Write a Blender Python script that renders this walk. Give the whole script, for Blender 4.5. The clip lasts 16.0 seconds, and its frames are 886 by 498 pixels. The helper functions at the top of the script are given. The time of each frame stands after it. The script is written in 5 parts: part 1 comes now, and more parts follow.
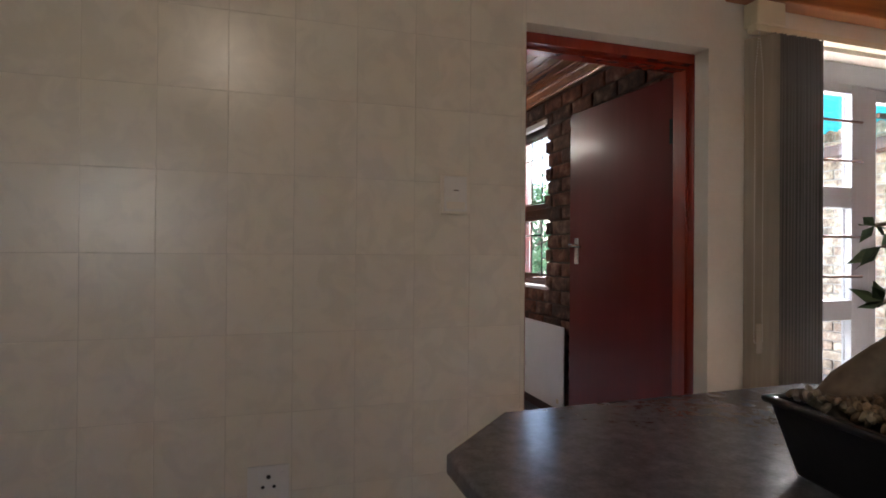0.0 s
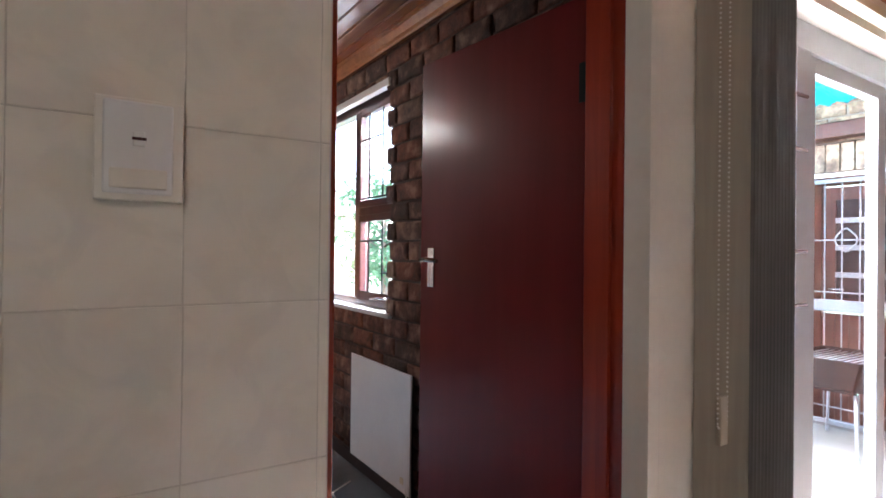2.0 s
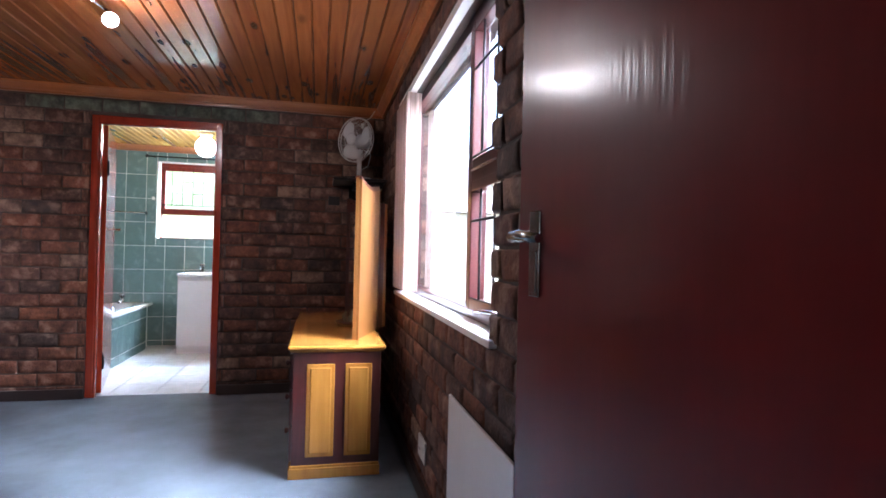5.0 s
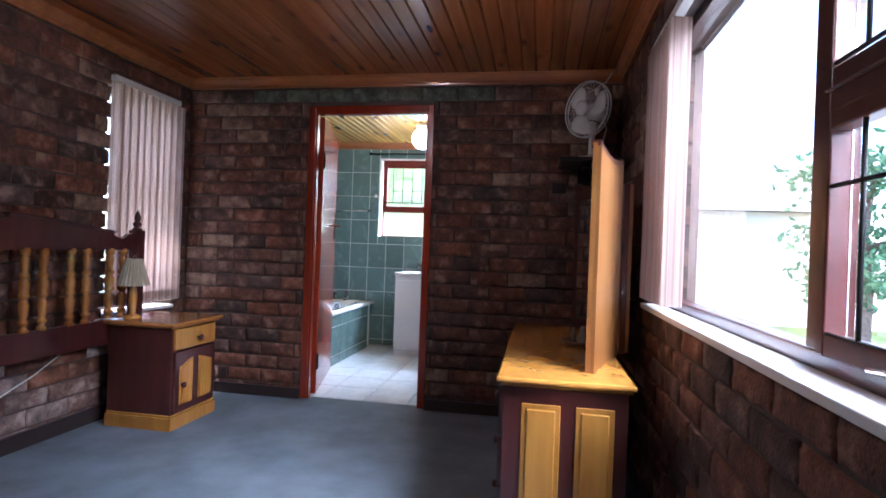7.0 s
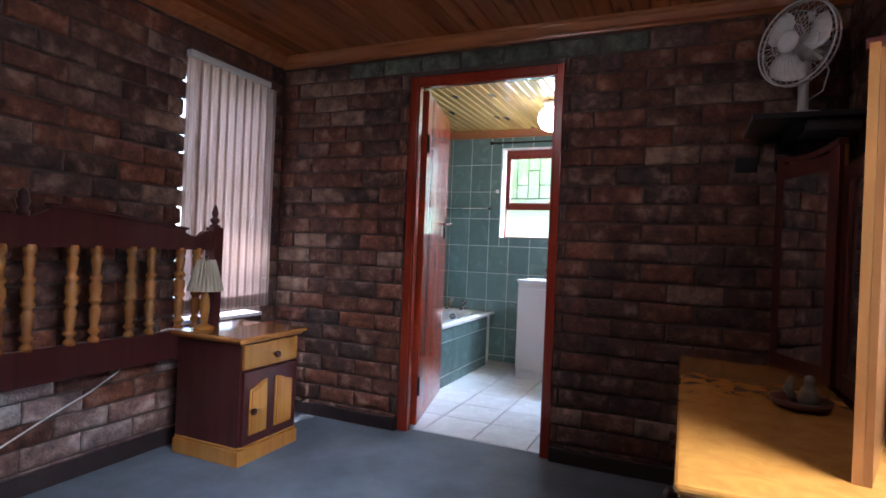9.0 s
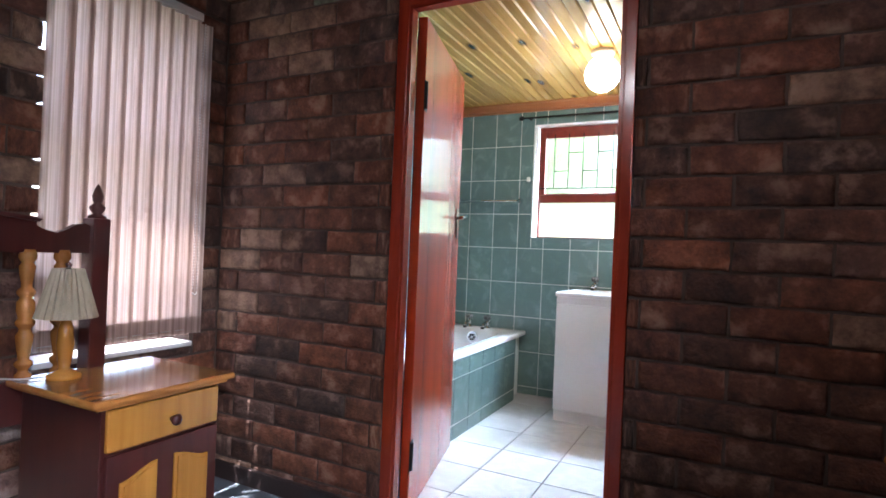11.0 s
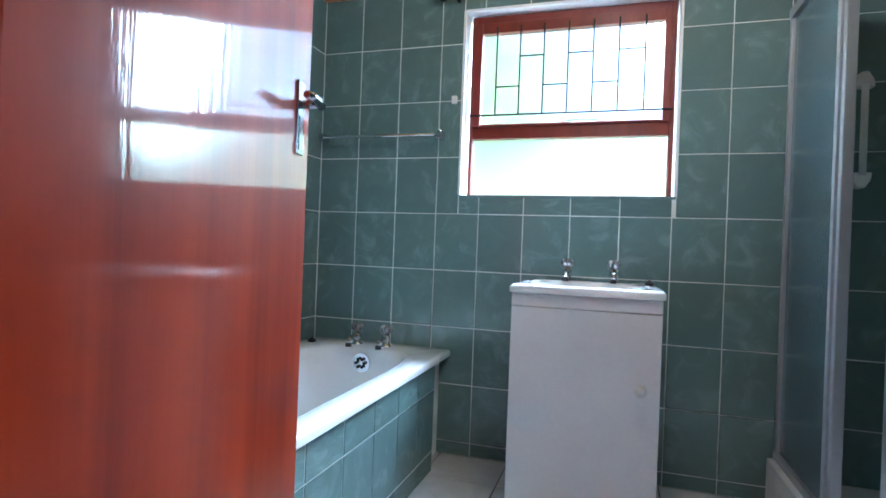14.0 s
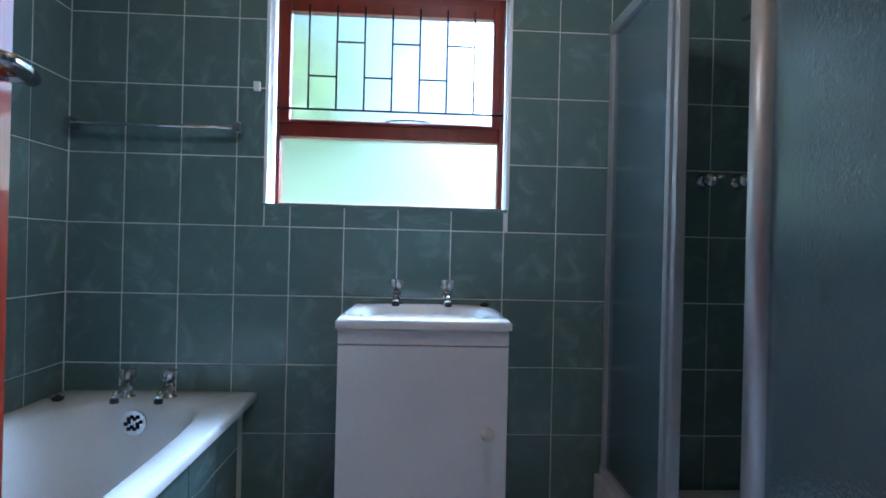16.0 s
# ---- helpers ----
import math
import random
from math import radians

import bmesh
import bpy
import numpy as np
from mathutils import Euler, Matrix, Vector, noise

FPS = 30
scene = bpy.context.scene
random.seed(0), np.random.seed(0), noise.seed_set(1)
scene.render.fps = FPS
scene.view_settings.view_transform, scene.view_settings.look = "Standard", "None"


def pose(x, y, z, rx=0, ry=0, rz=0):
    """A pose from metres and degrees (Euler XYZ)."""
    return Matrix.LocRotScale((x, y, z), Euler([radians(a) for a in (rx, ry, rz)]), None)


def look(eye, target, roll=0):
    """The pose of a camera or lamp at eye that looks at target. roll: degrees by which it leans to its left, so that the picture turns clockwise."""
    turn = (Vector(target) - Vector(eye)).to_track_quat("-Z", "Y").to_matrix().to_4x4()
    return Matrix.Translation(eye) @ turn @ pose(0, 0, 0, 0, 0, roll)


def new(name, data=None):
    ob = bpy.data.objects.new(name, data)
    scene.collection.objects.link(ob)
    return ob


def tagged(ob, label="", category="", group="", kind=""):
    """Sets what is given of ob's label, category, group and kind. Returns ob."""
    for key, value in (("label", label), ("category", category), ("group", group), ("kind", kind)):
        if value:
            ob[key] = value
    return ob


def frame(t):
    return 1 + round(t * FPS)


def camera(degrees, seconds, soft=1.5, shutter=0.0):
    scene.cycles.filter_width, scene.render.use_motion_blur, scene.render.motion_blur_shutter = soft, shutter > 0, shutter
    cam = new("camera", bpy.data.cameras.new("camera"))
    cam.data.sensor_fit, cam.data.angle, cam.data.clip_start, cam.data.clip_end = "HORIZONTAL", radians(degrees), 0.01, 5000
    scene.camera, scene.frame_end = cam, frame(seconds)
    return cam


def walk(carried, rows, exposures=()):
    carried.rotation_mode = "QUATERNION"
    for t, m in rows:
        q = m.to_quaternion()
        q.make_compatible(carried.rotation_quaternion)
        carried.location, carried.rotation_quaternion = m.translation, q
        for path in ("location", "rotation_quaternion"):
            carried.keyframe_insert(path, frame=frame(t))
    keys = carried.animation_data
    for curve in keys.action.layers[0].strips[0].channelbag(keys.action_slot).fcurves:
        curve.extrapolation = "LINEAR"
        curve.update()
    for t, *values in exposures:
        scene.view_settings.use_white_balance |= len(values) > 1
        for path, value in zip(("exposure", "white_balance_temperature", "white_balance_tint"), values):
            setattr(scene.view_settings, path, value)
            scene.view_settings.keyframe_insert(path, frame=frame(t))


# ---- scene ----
cam = camera(77.8, 16.0, 1.7)
METRES, EYE, TILT, LEAN, TURN = 7.35, 1.13, 0.0, 0.0, -17.2
ROWS = [
    (0.0, 0.0, 0.0, 0.0, -0.0, 0.28, -0.43),
    (0.5, 0.0006, 0.0439, 0.0036, -3.34, 0.1, -0.47),
    (1.0, 0.0068, 0.0821, 0.0071, -8.29, 0.08, -0.71),
    (1.5, 0.019, 0.1213, 0.0097, -13.02, 0.2, -0.64),
    (2.0, 0.0338, 0.1595, 0.0099, -15.85, 0.32, -0.63),
    (2.5, 0.0468, 0.1973, 0.0042, -17.79, 0.45, -0.68),
    (3.0, 0.0594, 0.2279, 0.0032, -17.95, 0.55, -0.78),
    (5.5, 0.0957, 0.3389, 0.0003, 11.98, 0.31, -1.59),
    (6.0, 0.0876, 0.3666, -0.0004, 18.13, 0.23, -1.77),
    (6.5, 0.0792, 0.3933, -0.0011, 22.88, 0.13, -1.96),
    (7.0, 0.0656, 0.4218, -0.0029, 27.22, -0.02, -2.1),
    (7.5, 0.0517, 0.4454, -0.0053, 30.99, -0.01, -2.24),
    (8.0, 0.0379, 0.4711, -0.0034, 34.49, -0.06, -2.33),
    (8.5, 0.0253, 0.4965, -0.0043, 37.12, -0.04, -2.36),
    (9.0, 0.0154, 0.5221, -0.0054, 40.95, -0.04, -2.4),
    (11.5, -0.1001, 0.6761, -0.0057, 44.09, 0.23, -2.36),
    (12.0, -0.1258, 0.7073, -0.0088, 41.84, 0.37, -2.32),
    (12.5, -0.15, 0.7417, -0.0102, 39.18, 0.51, -2.31),
    (13.0, -0.1777, 0.7737, -0.0163, 36.87, 0.65, -2.26),
    (13.5, -0.1992, 0.8022, -0.023, 35.21, 0.49, -2.29),
    (14.0, -0.2183, 0.8321, -0.0221, 34.55, 0.01, -2.21),
    (14.5, -0.232, 0.8526, -0.02, 33.19, -1.01, -2.0),
    (15.0, -0.2424, 0.8658, -0.0162, 26.5, -0.65, -1.93),
    (15.5, -0.2485, 0.8706, -0.0093, 20.09, -0.26, -1.64),
    (16.0, -0.2484, 0.8701, -0.0091, 14.19, 0.04, -1.35),
]
EXPOSURES = [(0.0, 3.85, 6900, 17), (1.0, 4.35, 6500, 17), (2.0, 4.4, 6300, 17), (3.0, 4.35, 6100, 18), (5.5, 4.2, 5800, 21), (7.0, 3.7, 5600, 21), (8.0, 3.22, 5700, 21), (9.0, 3.5, 5700, 21), (11.5, 3.95, 6000, 18),
             (12.5, 3.7, 5600, 16), (13.5, 3.65, 5400, 14), (14.5, 3.35, 5250, 14), (15.2, 2.95, 5150, 15), (16.0, 2.65, 5050, 17)]
walk(cam, [(t, pose(0, 0, EYE, TILT, LEAN, TURN) @ pose(METRES * x, METRES * y, METRES * z, 90 + pitch, roll, yaw)) for t, x, y, z, yaw, pitch, roll in ROWS], EXPOSURES)

# ---- world, sun and lights ----
world = bpy.data.worlds.new("sky")
scene.world = world
world.use_nodes = True
wn, wl = world.node_tree.nodes, world.node_tree.links
sky = wn.new("ShaderNodeTexSky")
sky.sky_type, sky.sun_disc = "NISHITA", False
sky.sun_elevation, sky.sun_rotation = radians(68), radians(225)
wl.new(sky.outputs[0], wn["Background"].inputs[0])
wn["Background"].inputs[1].default_value = 0.12


def lamp(name, kind, m, power, colour=(1, 1, 1), **extra):
    data = bpy.data.lights.new(name, kind)
    data.energy, data.color = power, colour
    if kind == "AREA":
        data.shape, data.size, data.size_y = "RECTANGLE", extra["w"], extra["h"]
    if kind == "POINT":
        data.shadow_soft_size = extra["r"]
    if kind == "SUN":
        data.angle = radians(extra["angle"])
    if kind == "SPOT":
        data.spot_size, data.spot_blend, data.shadow_soft_size = radians(extra["cone"]), 0.6, extra["r"]
    ob = new(name, data)
    ob.matrix_basis = m
    return ob


lamp("sun", "SUN", look((0, 0, 0), (0.26, 0.26, -0.93)), 1.5, (1, 0.95, 0.88), angle=0.6)
lamp("window_daylight_bedroom", "AREA", look((3.1, 4.15, 2.9), (0.4, 4.9, 0.2)), 30, (0.85, 0.93, 1), w=1.8, h=1.2)
lamp("window_daylight_bed", "AREA", look((-1.62, 6.03, 1.4), (0, 6.03, 1.3)), 0.42, (0.95, 0.98, 1), w=0.8, h=1.5)
lamp("window_daylight_bath", "AREA", look((0.04, 9.75, 3.3), (0.04, 7.9, 0.3)), 62, (0.68, 0.87, 1.0), w=1.6, h=1.0)
lamp("window_daylight_bath", "AREA", look((1.15, 10.3, 2.6), (-0.35, 7.9, 0.4)), 46, (0.75, 0.9, 1.0), w=1.5, h=2.2)
lamp("window_daylight_bath", "AREA", look((1.35, 10.0, 3.7), (-0.45, 8.0, 0.3)), 60, (0.75, 0.9, 1.0), w=1.3, h=1.3)
lamp("window_daylight_patio", "AREA", look((3.5, 2.5, 2.34), (1.5, 0.3, 0.6)), 54, (0.95, 0.97, 1), w=1.5, h=0.3)
lamp("window_daylight_kitchen", "AREA", look((-1.7, -3.45, 1.55), (-1.2, 0, 1.1)), 0.1, (1, 0.97, 0.92), w=1.1, h=0.9)
lamp("lamp_light_bath", "POINT", pose(0.25, 7.87, 2.135), 1.7, (1, 0.9, 0.72), r=0.10)
lamp("lamp_light_kitchen", "POINT", pose(-0.27, 0.4, 2.26), 0.2, (1, 0.87, 0.7), r=0.07)
lamp("lamp_light_spot", "POINT", pose(0.40, 4.84, 2.17), 0.6, (1, 0.93, 0.82), r=0.03)
lamp("lamp_light_spot", "SPOT", look((0.30, 4.57, 2.15), (0.0, 4.2, 1.2)), 0.55, (1, 0.93, 0.82), cone=110, r=0.035)


# ---- materials ----
def material(name):
    m = bpy.data.materials.new(name)
    m.use_nodes = True
    return m, m.node_tree.nodes, m.node_tree.links, m.node_tree.nodes["Principled BSDF"]


def node(nodes, kind, **values):
    n = nodes.new(kind)
    for key, value in values.items():
        n.inputs[key].default_value = value
    return n


def ramp(nodes, stops):
    r = nodes.new("ShaderNodeValToRGB")
    while len(r.color_ramp.elements) < len(stops):
        r.color_ramp.elements.new(0.5)
    for e, (at, c) in zip(r.color_ramp.elements, stops):
        e.position, e.color = at, (*c, 1)
    return r


def shade(c, k):
    return tuple(min(1, v * k) for v in c)


def surface(name, colour, rough=0.5, metal=0.0, var=0.2, scale=4, fine=60, bump=0.1, coat=0.0, rand=0.0, stretch=(1, 1, 1), spec=0.5):
    """A paint, plaster, stone or metal: broad stains and fine grain over one base colour."""
    m, n, l, p = material(name)
    tc = n.new("ShaderNodeTexCoord")
    mp = n.new("ShaderNodeMapping")
    mp.inputs["Scale"].default_value = stretch
    l.new(tc.outputs["Object"], mp.inputs[0])
    a = node(n, "ShaderNodeTexNoise", Scale=scale, Detail=5, Roughness=0.6)
    b = node(n, "ShaderNodeTexNoise", Scale=fine, Detail=3)
    l.new(mp.outputs[0], a.inputs["Vector"]), l.new(mp.outputs[0], b.inputs["Vector"])
    r = ramp(n, [(0.3, shade(colour, 1 - var)), (0.7, shade(colour, 1 + var * 0.5))])
    l.new(a.outputs[0], r.inputs[0])
    mix = n.new("ShaderNodeMixRGB")
    mix.blend_type = "MULTIPLY"
    mix.inputs[0].default_value = min(1, var * 2)
    r2 = ramp(n, [(0.3, (0.75, 0.75, 0.75)), (0.6, (1, 1, 1))])
    l.new(b.outputs[0], r2.inputs[0]), l.new(r.outputs[0], mix.inputs[1]), l.new(r2.outputs[0], mix.inputs[2])
    out = mix.outputs[0]
    if rand:
        info = n.new("ShaderNodeObjectInfo")
        mr = node(n, "ShaderNodeMapRange")
        mr.inputs[3].default_value, mr.inputs[4].default_value = 1 - rand, 1 + rand
        l.new(info.outputs["Random"], mr.inputs[0])
        hs = node(n, "ShaderNodeHueSaturation")
        l.new(mr.outputs[0], hs.inputs["Value"]), l.new(out, hs.inputs["Color"])
        out = hs.outputs[0]
    l.new(out, p.inputs["Base Color"])
    rr = node(n, "ShaderNodeMapRange")
    rr.inputs[3].default_value, rr.inputs[4].default_value = rough * 0.85, min(1, rough * 1.15)
    l.new(a.outputs[0], rr.inputs[0]), l.new(rr.outputs[0], p.inputs["Roughness"])
    p.inputs["Metallic"].default_value, p.inputs["Coat Weight"].default_value = metal, coat
    p.inputs["Coat Roughness"].default_value = 0.08
    p.inputs["Specular IOR Level"].default_value = spec
    if bump:
        bp = node(n, "ShaderNodeBump", Strength=bump, Distance=0.004)
        l.new(b.outputs[0], bp.inputs["Height"]), l.new(bp.outputs[0], p.inputs["Normal"])
    return m


def wood(name, light, dark, axis=2, rough=0.3, knots=0.0, island=False, coat=0.3, bands=14, rand=0.08, spec=0.5, film=0.1, wavy=0.0):
    """Varnished timber with its grain along one axis."""
    m, n, l, p = material(name)
    tc = n.new("ShaderNodeTexCoord")
    mp = n.new("ShaderNodeMapping")
    sc = [bands, bands, bands]
    sc[axis] = bands * 0.06
    mp.inputs["Scale"].default_value = sc
    l.new(tc.outputs["Object"], mp.inputs[0])
    src = n.new("ShaderNodeNewGeometry").outputs["Random Per Island"] if island else n.new("ShaderNodeObjectInfo").outputs["Random"]
    off = n.new("ShaderNodeVectorMath")
    off.operation = "ADD"
    sep = node(n, "ShaderNodeMath")
    sep.operation, sep.inputs[1].default_value = "MULTIPLY", 50
    l.new(src, sep.inputs[0]), l.new(mp.outputs[0], off.inputs[0]), l.new(sep.outputs[0], off.inputs[1])
    a = node(n, "ShaderNodeTexNoise", Scale=1.0, Detail=6, Roughness=0.65, Distortion=0.6)
    l.new(off.outputs[0], a.inputs["Vector"])
    r = ramp(n, [(0.3, dark), (0.65, light)])
    l.new(a.outputs[0], r.inputs[0])
    out = r.outputs[0]
    if knots:
        k = [7.0, 7.0, 7.0]
        k[axis] = 2.6
        mk = n.new("ShaderNodeMapping")
        mk.inputs["Scale"].default_value = k
        l.new(tc.outputs["Object"], mk.inputs[0])
        vo = node(n, "ShaderNodeTexVoronoi", Scale=1.0)
        l.new(mk.outputs[0], vo.inputs["Vector"])
        rk = ramp(n, [(0.09, shade(dark, 0.25)), (0.2, (1, 1, 1))])
        l.new(vo.outputs["Distance"], rk.inputs[0])
        mixk = n.new("ShaderNodeMixRGB")
        mixk.blend_type, mixk.inputs[0].default_value = "MULTIPLY", knots
        l.new(out, mixk.inputs[1]), l.new(rk.outputs[0], mixk.inputs[2])
        out = mixk.outputs[0]
    hs = node(n, "ShaderNodeHueSaturation")
    mr = node(n, "ShaderNodeMapRange")
    mr.inputs[3].default_value, mr.inputs[4].default_value = 1 - rand * 2, 1 + rand
    l.new(src, mr.inputs[0]), l.new(mr.outputs[0], hs.inputs["Value"]), l.new(out, hs.inputs["Color"])
    l.new(hs.outputs[0], p.inputs["Base Color"])
    p.inputs["Roughness"].default_value, p.inputs["Coat Weight"].default_value, p.inputs["Coat Roughness"].default_value = rough, coat, film
    p.inputs["Specular IOR Level"].default_value = spec
    p.inputs["Coat IOR"].default_value = 1.55 if coat > 0.95 else 1.5
    if wavy:
        wv = node(n, "ShaderNodeTexNoise", Scale=9, Detail=2)
        ridge = n.new("ShaderNodeMapping")
        ridge.inputs["Scale"].default_value = (1, 9.0, 0.4)
        l.new(tc.outputs["Object"], ridge.inputs[0]), l.new(ridge.outputs[0], wv.inputs["Vector"])
        cb = node(n, "ShaderNodeBump", Strength=wavy, Distance=0.01)
        l.new(wv.outputs[0], cb.inputs["Height"]), l.new(cb.outputs[0], p.inputs["Coat Normal"])
    bp = node(n, "ShaderNodeBump", Strength=0.08, Distance=0.002)
    l.new(a.outputs[0], bp.inputs["Height"]), l.new(bp.outputs[0], p.inputs["Normal"])
    return m


def brick_material(name, stops, island=False, rough=0.75):
    m, n, l, p = material(name)
    tc = n.new("ShaderNodeTexCoord")
    src = n.new("ShaderNodeNewGeometry").outputs["Random Per Island"] if island else n.new("ShaderNodeObjectInfo").outputs["Random"]
    r = ramp(n, stops)
    l.new(src, r.inputs[0])
    shift = n.new("ShaderNodeVectorMath")
    shift.operation = "ADD"
    mul = node(n, "ShaderNodeMath")
    mul.operation, mul.inputs[1].default_value = "MULTIPLY", 90
    l.new(src, mul.inputs[0]), l.new(tc.outputs["Object"], shift.inputs[0]), l.new(mul.outputs[0], shift.inputs[1])
    a = node(n, "ShaderNodeTexNoise", Scale=11, Detail=5, Roughness=0.7)
    b = node(n, "ShaderNodeTexNoise", Scale=90, Detail=3)
    l.new(shift.outputs[0], a.inputs["Vector"]), l.new(shift.outputs[0], b.inputs["Vector"])
    ra = ramp(n, [(0.33, (0.16, 0.15, 0.16)), (0.47, (0.6, 0.52, 0.5)), (0.58, (1.0, 0.95, 0.92)), (0.75, (1.0, 1.0, 1.0))])
    l.new(a.outputs[0], ra.inputs[0])
    mix = n.new("ShaderNodeMixRGB")
    mix.blend_type, mix.inputs[0].default_value = "MULTIPLY", 0.85
    l.new(r.outputs[0], mix.inputs[1]), l.new(ra.outputs[0], mix.inputs[2])
    e = node(n, "ShaderNodeTexNoise", Scale=11, Detail=4, Roughness=0.55)
    l.new(shift.outputs[0], e.inputs["Vector"])
    re = ramp(n, [(0.55, (0, 0, 0)), (0.75, (0.55, 0.55, 0.55))])
    l.new(e.outputs[0], re.inputs[0])
    dust = n.new("ShaderNodeMixRGB")
    dust.inputs[2].default_value = (*[v * 1.35 + 0.02 for v in stops[-1][1]], 1)
    l.new(re.outputs[0], dust.inputs[0]), l.new(mix.outputs[0], dust.inputs[1])
    l.new(dust.outputs[0], p.inputs["Base Color"])
    p.inputs["Roughness"].default_value = rough
    bp = node(n, "ShaderNodeBump", Strength=0.9, Distance=0.006)
    add = n.new("ShaderNodeMath")
    l.new(a.outputs[0], add.inputs[0]), l.new(b.outputs[0], add.inputs[1])
    l.new(add.outputs[0], bp.inputs["Height"]), l.new(bp.outputs[0], p.inputs["Normal"])
    return m


def glass(name, colour=(1, 1, 1), rough=0.0, bump=0.0, scale=60, clear=1.0):
    m, n, l, p = material(name)
    p.inputs["Base Color"].default_value = (*colour, 1)
    p.inputs["Transmission Weight"].default_value, p.inputs["Roughness"].default_value, p.inputs["IOR"].default_value = clear, rough, 1.45
    if bump:
        v = node(n, "ShaderNodeTexVoronoi", Scale=scale)
        tc = n.new("ShaderNodeTexCoord")
        bp = node(n, "ShaderNodeBump", Strength=bump, Distance=0.003)
        l.new(tc.outputs["Object"], v.inputs["Vector"]), l.new(v.outputs["Distance"], bp.inputs["Height"]), l.new(bp.outputs[0], p.inputs["Normal"])
    return m


def glow(name, colour, strength):
    m, n, l, p = material(name)
    p.inputs["Base Color"].default_value = (*colour, 1)
    p.inputs["Emission Color"].default_value, p.inputs["Emission Strength"].default_value = (*colour, 1), strength
    return m


def tile_material(name, colour, light, rough, rand=0.06, uneven=0.06):
    """Glazed tile with pale drifting clouds."""
    m, n, l, p = material(name)
    tc, info = n.new("ShaderNodeTexCoord"), n.new("ShaderNodeObjectInfo")
    shift = n.new("ShaderNodeVectorMath")
    shift.operation = "ADD"
    mul = node(n, "ShaderNodeMath")
    mul.operation, mul.inputs[1].default_value = "MULTIPLY", 3
    l.new(info.outputs["Random"], mul.inputs[0]), l.new(tc.outputs["Object"], shift.inputs[0]), l.new(mul.outputs[0], shift.inputs[1])
    a = node(n, "ShaderNodeTexNoise", Scale=9, Detail=4, Roughness=0.55, Distortion=0.8)
    l.new(shift.outputs[0], a.inputs["Vector"])
    r = ramp(n, [(0.42, shade(colour, 0.93)), (0.55, colour), (0.72, light)])
    l.new(a.outputs[0], r.inputs[0])
    hs = node(n, "ShaderNodeHueSaturation")
    mr = node(n, "ShaderNodeMapRange")
    mr.inputs[3].default_value, mr.inputs[4].default_value = 1 - rand, 1 + rand
    l.new(info.outputs["Random"], mr.inputs[0]), l.new(mr.outputs[0], hs.inputs["Value"]), l.new(r.outputs[0], hs.inputs["Color"])
    l.new(hs.outputs[0], p.inputs["Base Color"])
    p.inputs["Roughness"].default_value = rough
    w = node(n, "ShaderNodeTexNoise", Scale=5, Detail=2)
    l.new(tc.outputs["Object"], w.inputs["Vector"])
    bp = node(n, "ShaderNodeBump", Strength=uneven, Distance=0.01)
    l.new(w.outputs[0], bp.inputs["Height"]), l.new(bp.outputs[0], p.inputs["Normal"])
    return m


def blind_fabric(name, light, dark, through_light=0.5):
    """Thin striped cloth that lets light through."""
    m, n, l, p = material(name)
    tc = n.new("ShaderNodeTexCoord")
    mp = n.new("ShaderNodeMapping")
    mp.inputs["Scale"].default_value = (70, 0.0, 0.0)
    l.new(tc.outputs["Object"], mp.inputs[0])
    a = node(n, "ShaderNodeTexNoise", Scale=1.0, Detail=2)
    l.new(mp.outputs[0], a.inputs["Vector"])
    r = ramp(n, [(0.38, dark), (0.58, light)])
    l.new(a.outputs[0], r.inputs[0])
    l.new(r.outputs[0], p.inputs["Base Color"])
    p.inputs["Roughness"].default_value = 0.9
    t = n.new("ShaderNodeBsdfTranslucent")
    l.new(r.outputs[0], t.inputs[0])
    mix = n.new("ShaderNodeMixShader")
    mix.inputs[0].default_value = through_light
    l.new(p.outputs[0], mix.inputs[1]), l.new(t.outputs[0], mix.inputs[2])
    l.new(mix.outputs[0], n["Material Output"].inputs[0])
    return m


BRICK = brick_material("brown_brick", [(0.0, (0.085, 0.043, 0.03)), (0.22, (0.2, 0.068, 0.035)), (0.45, (0.085, 0.052, 0.04)), (0.68, (0.25, 0.088, 0.042)), (0.88, (0.15, 0.085, 0.066)), (0.96, (0.3, 0.19, 0.13))])
BRICK_DUSTY = brick_material("dusty_brick", [(0.0, (0.2, 0.14, 0.12)), (0.4, (0.3, 0.17, 0.13)), (0.7, (0.36, 0.27, 0.235)), (1.0, (0.48, 0.4, 0.35))])
BRICK_STUFF = brick_material("brown_brick_joined", [(0.0, (0.075, 0.045, 0.036)), (0.5, (0.13, 0.065, 0.045)), (0.9, (0.24, 0.14, 0.095))], island=True)
GREEN_BRICK = brick_material("green_grey_brick", [(0.0, (0.1, 0.125, 0.095)), (1.0, (0.16, 0.19, 0.135))])
PALE_BRICK = brick_material("pale_brick", [(0.0, (0.42, 0.33, 0.24)), (0.5, (0.5, 0.4, 0.3)), (1.0, (0.58, 0.49, 0.38))], island=True)
MORTAR = surface("dark_mortar", (0.105, 0.074, 0.06), 0.9, var=0.3, scale=6, fine=120, bump=0.4)
PALE_MORTAR = surface("pale_mortar", (0.4, 0.37, 0.33), 0.9)
PLASTER = surface("cream_plaster", (0.74, 0.69, 0.6), 0.7, var=0.06, scale=2, fine=40, bump=0.12)
WHITE = surface("white_paint", (0.8, 0.8, 0.8), 0.35, var=0.05, bump=0.03)
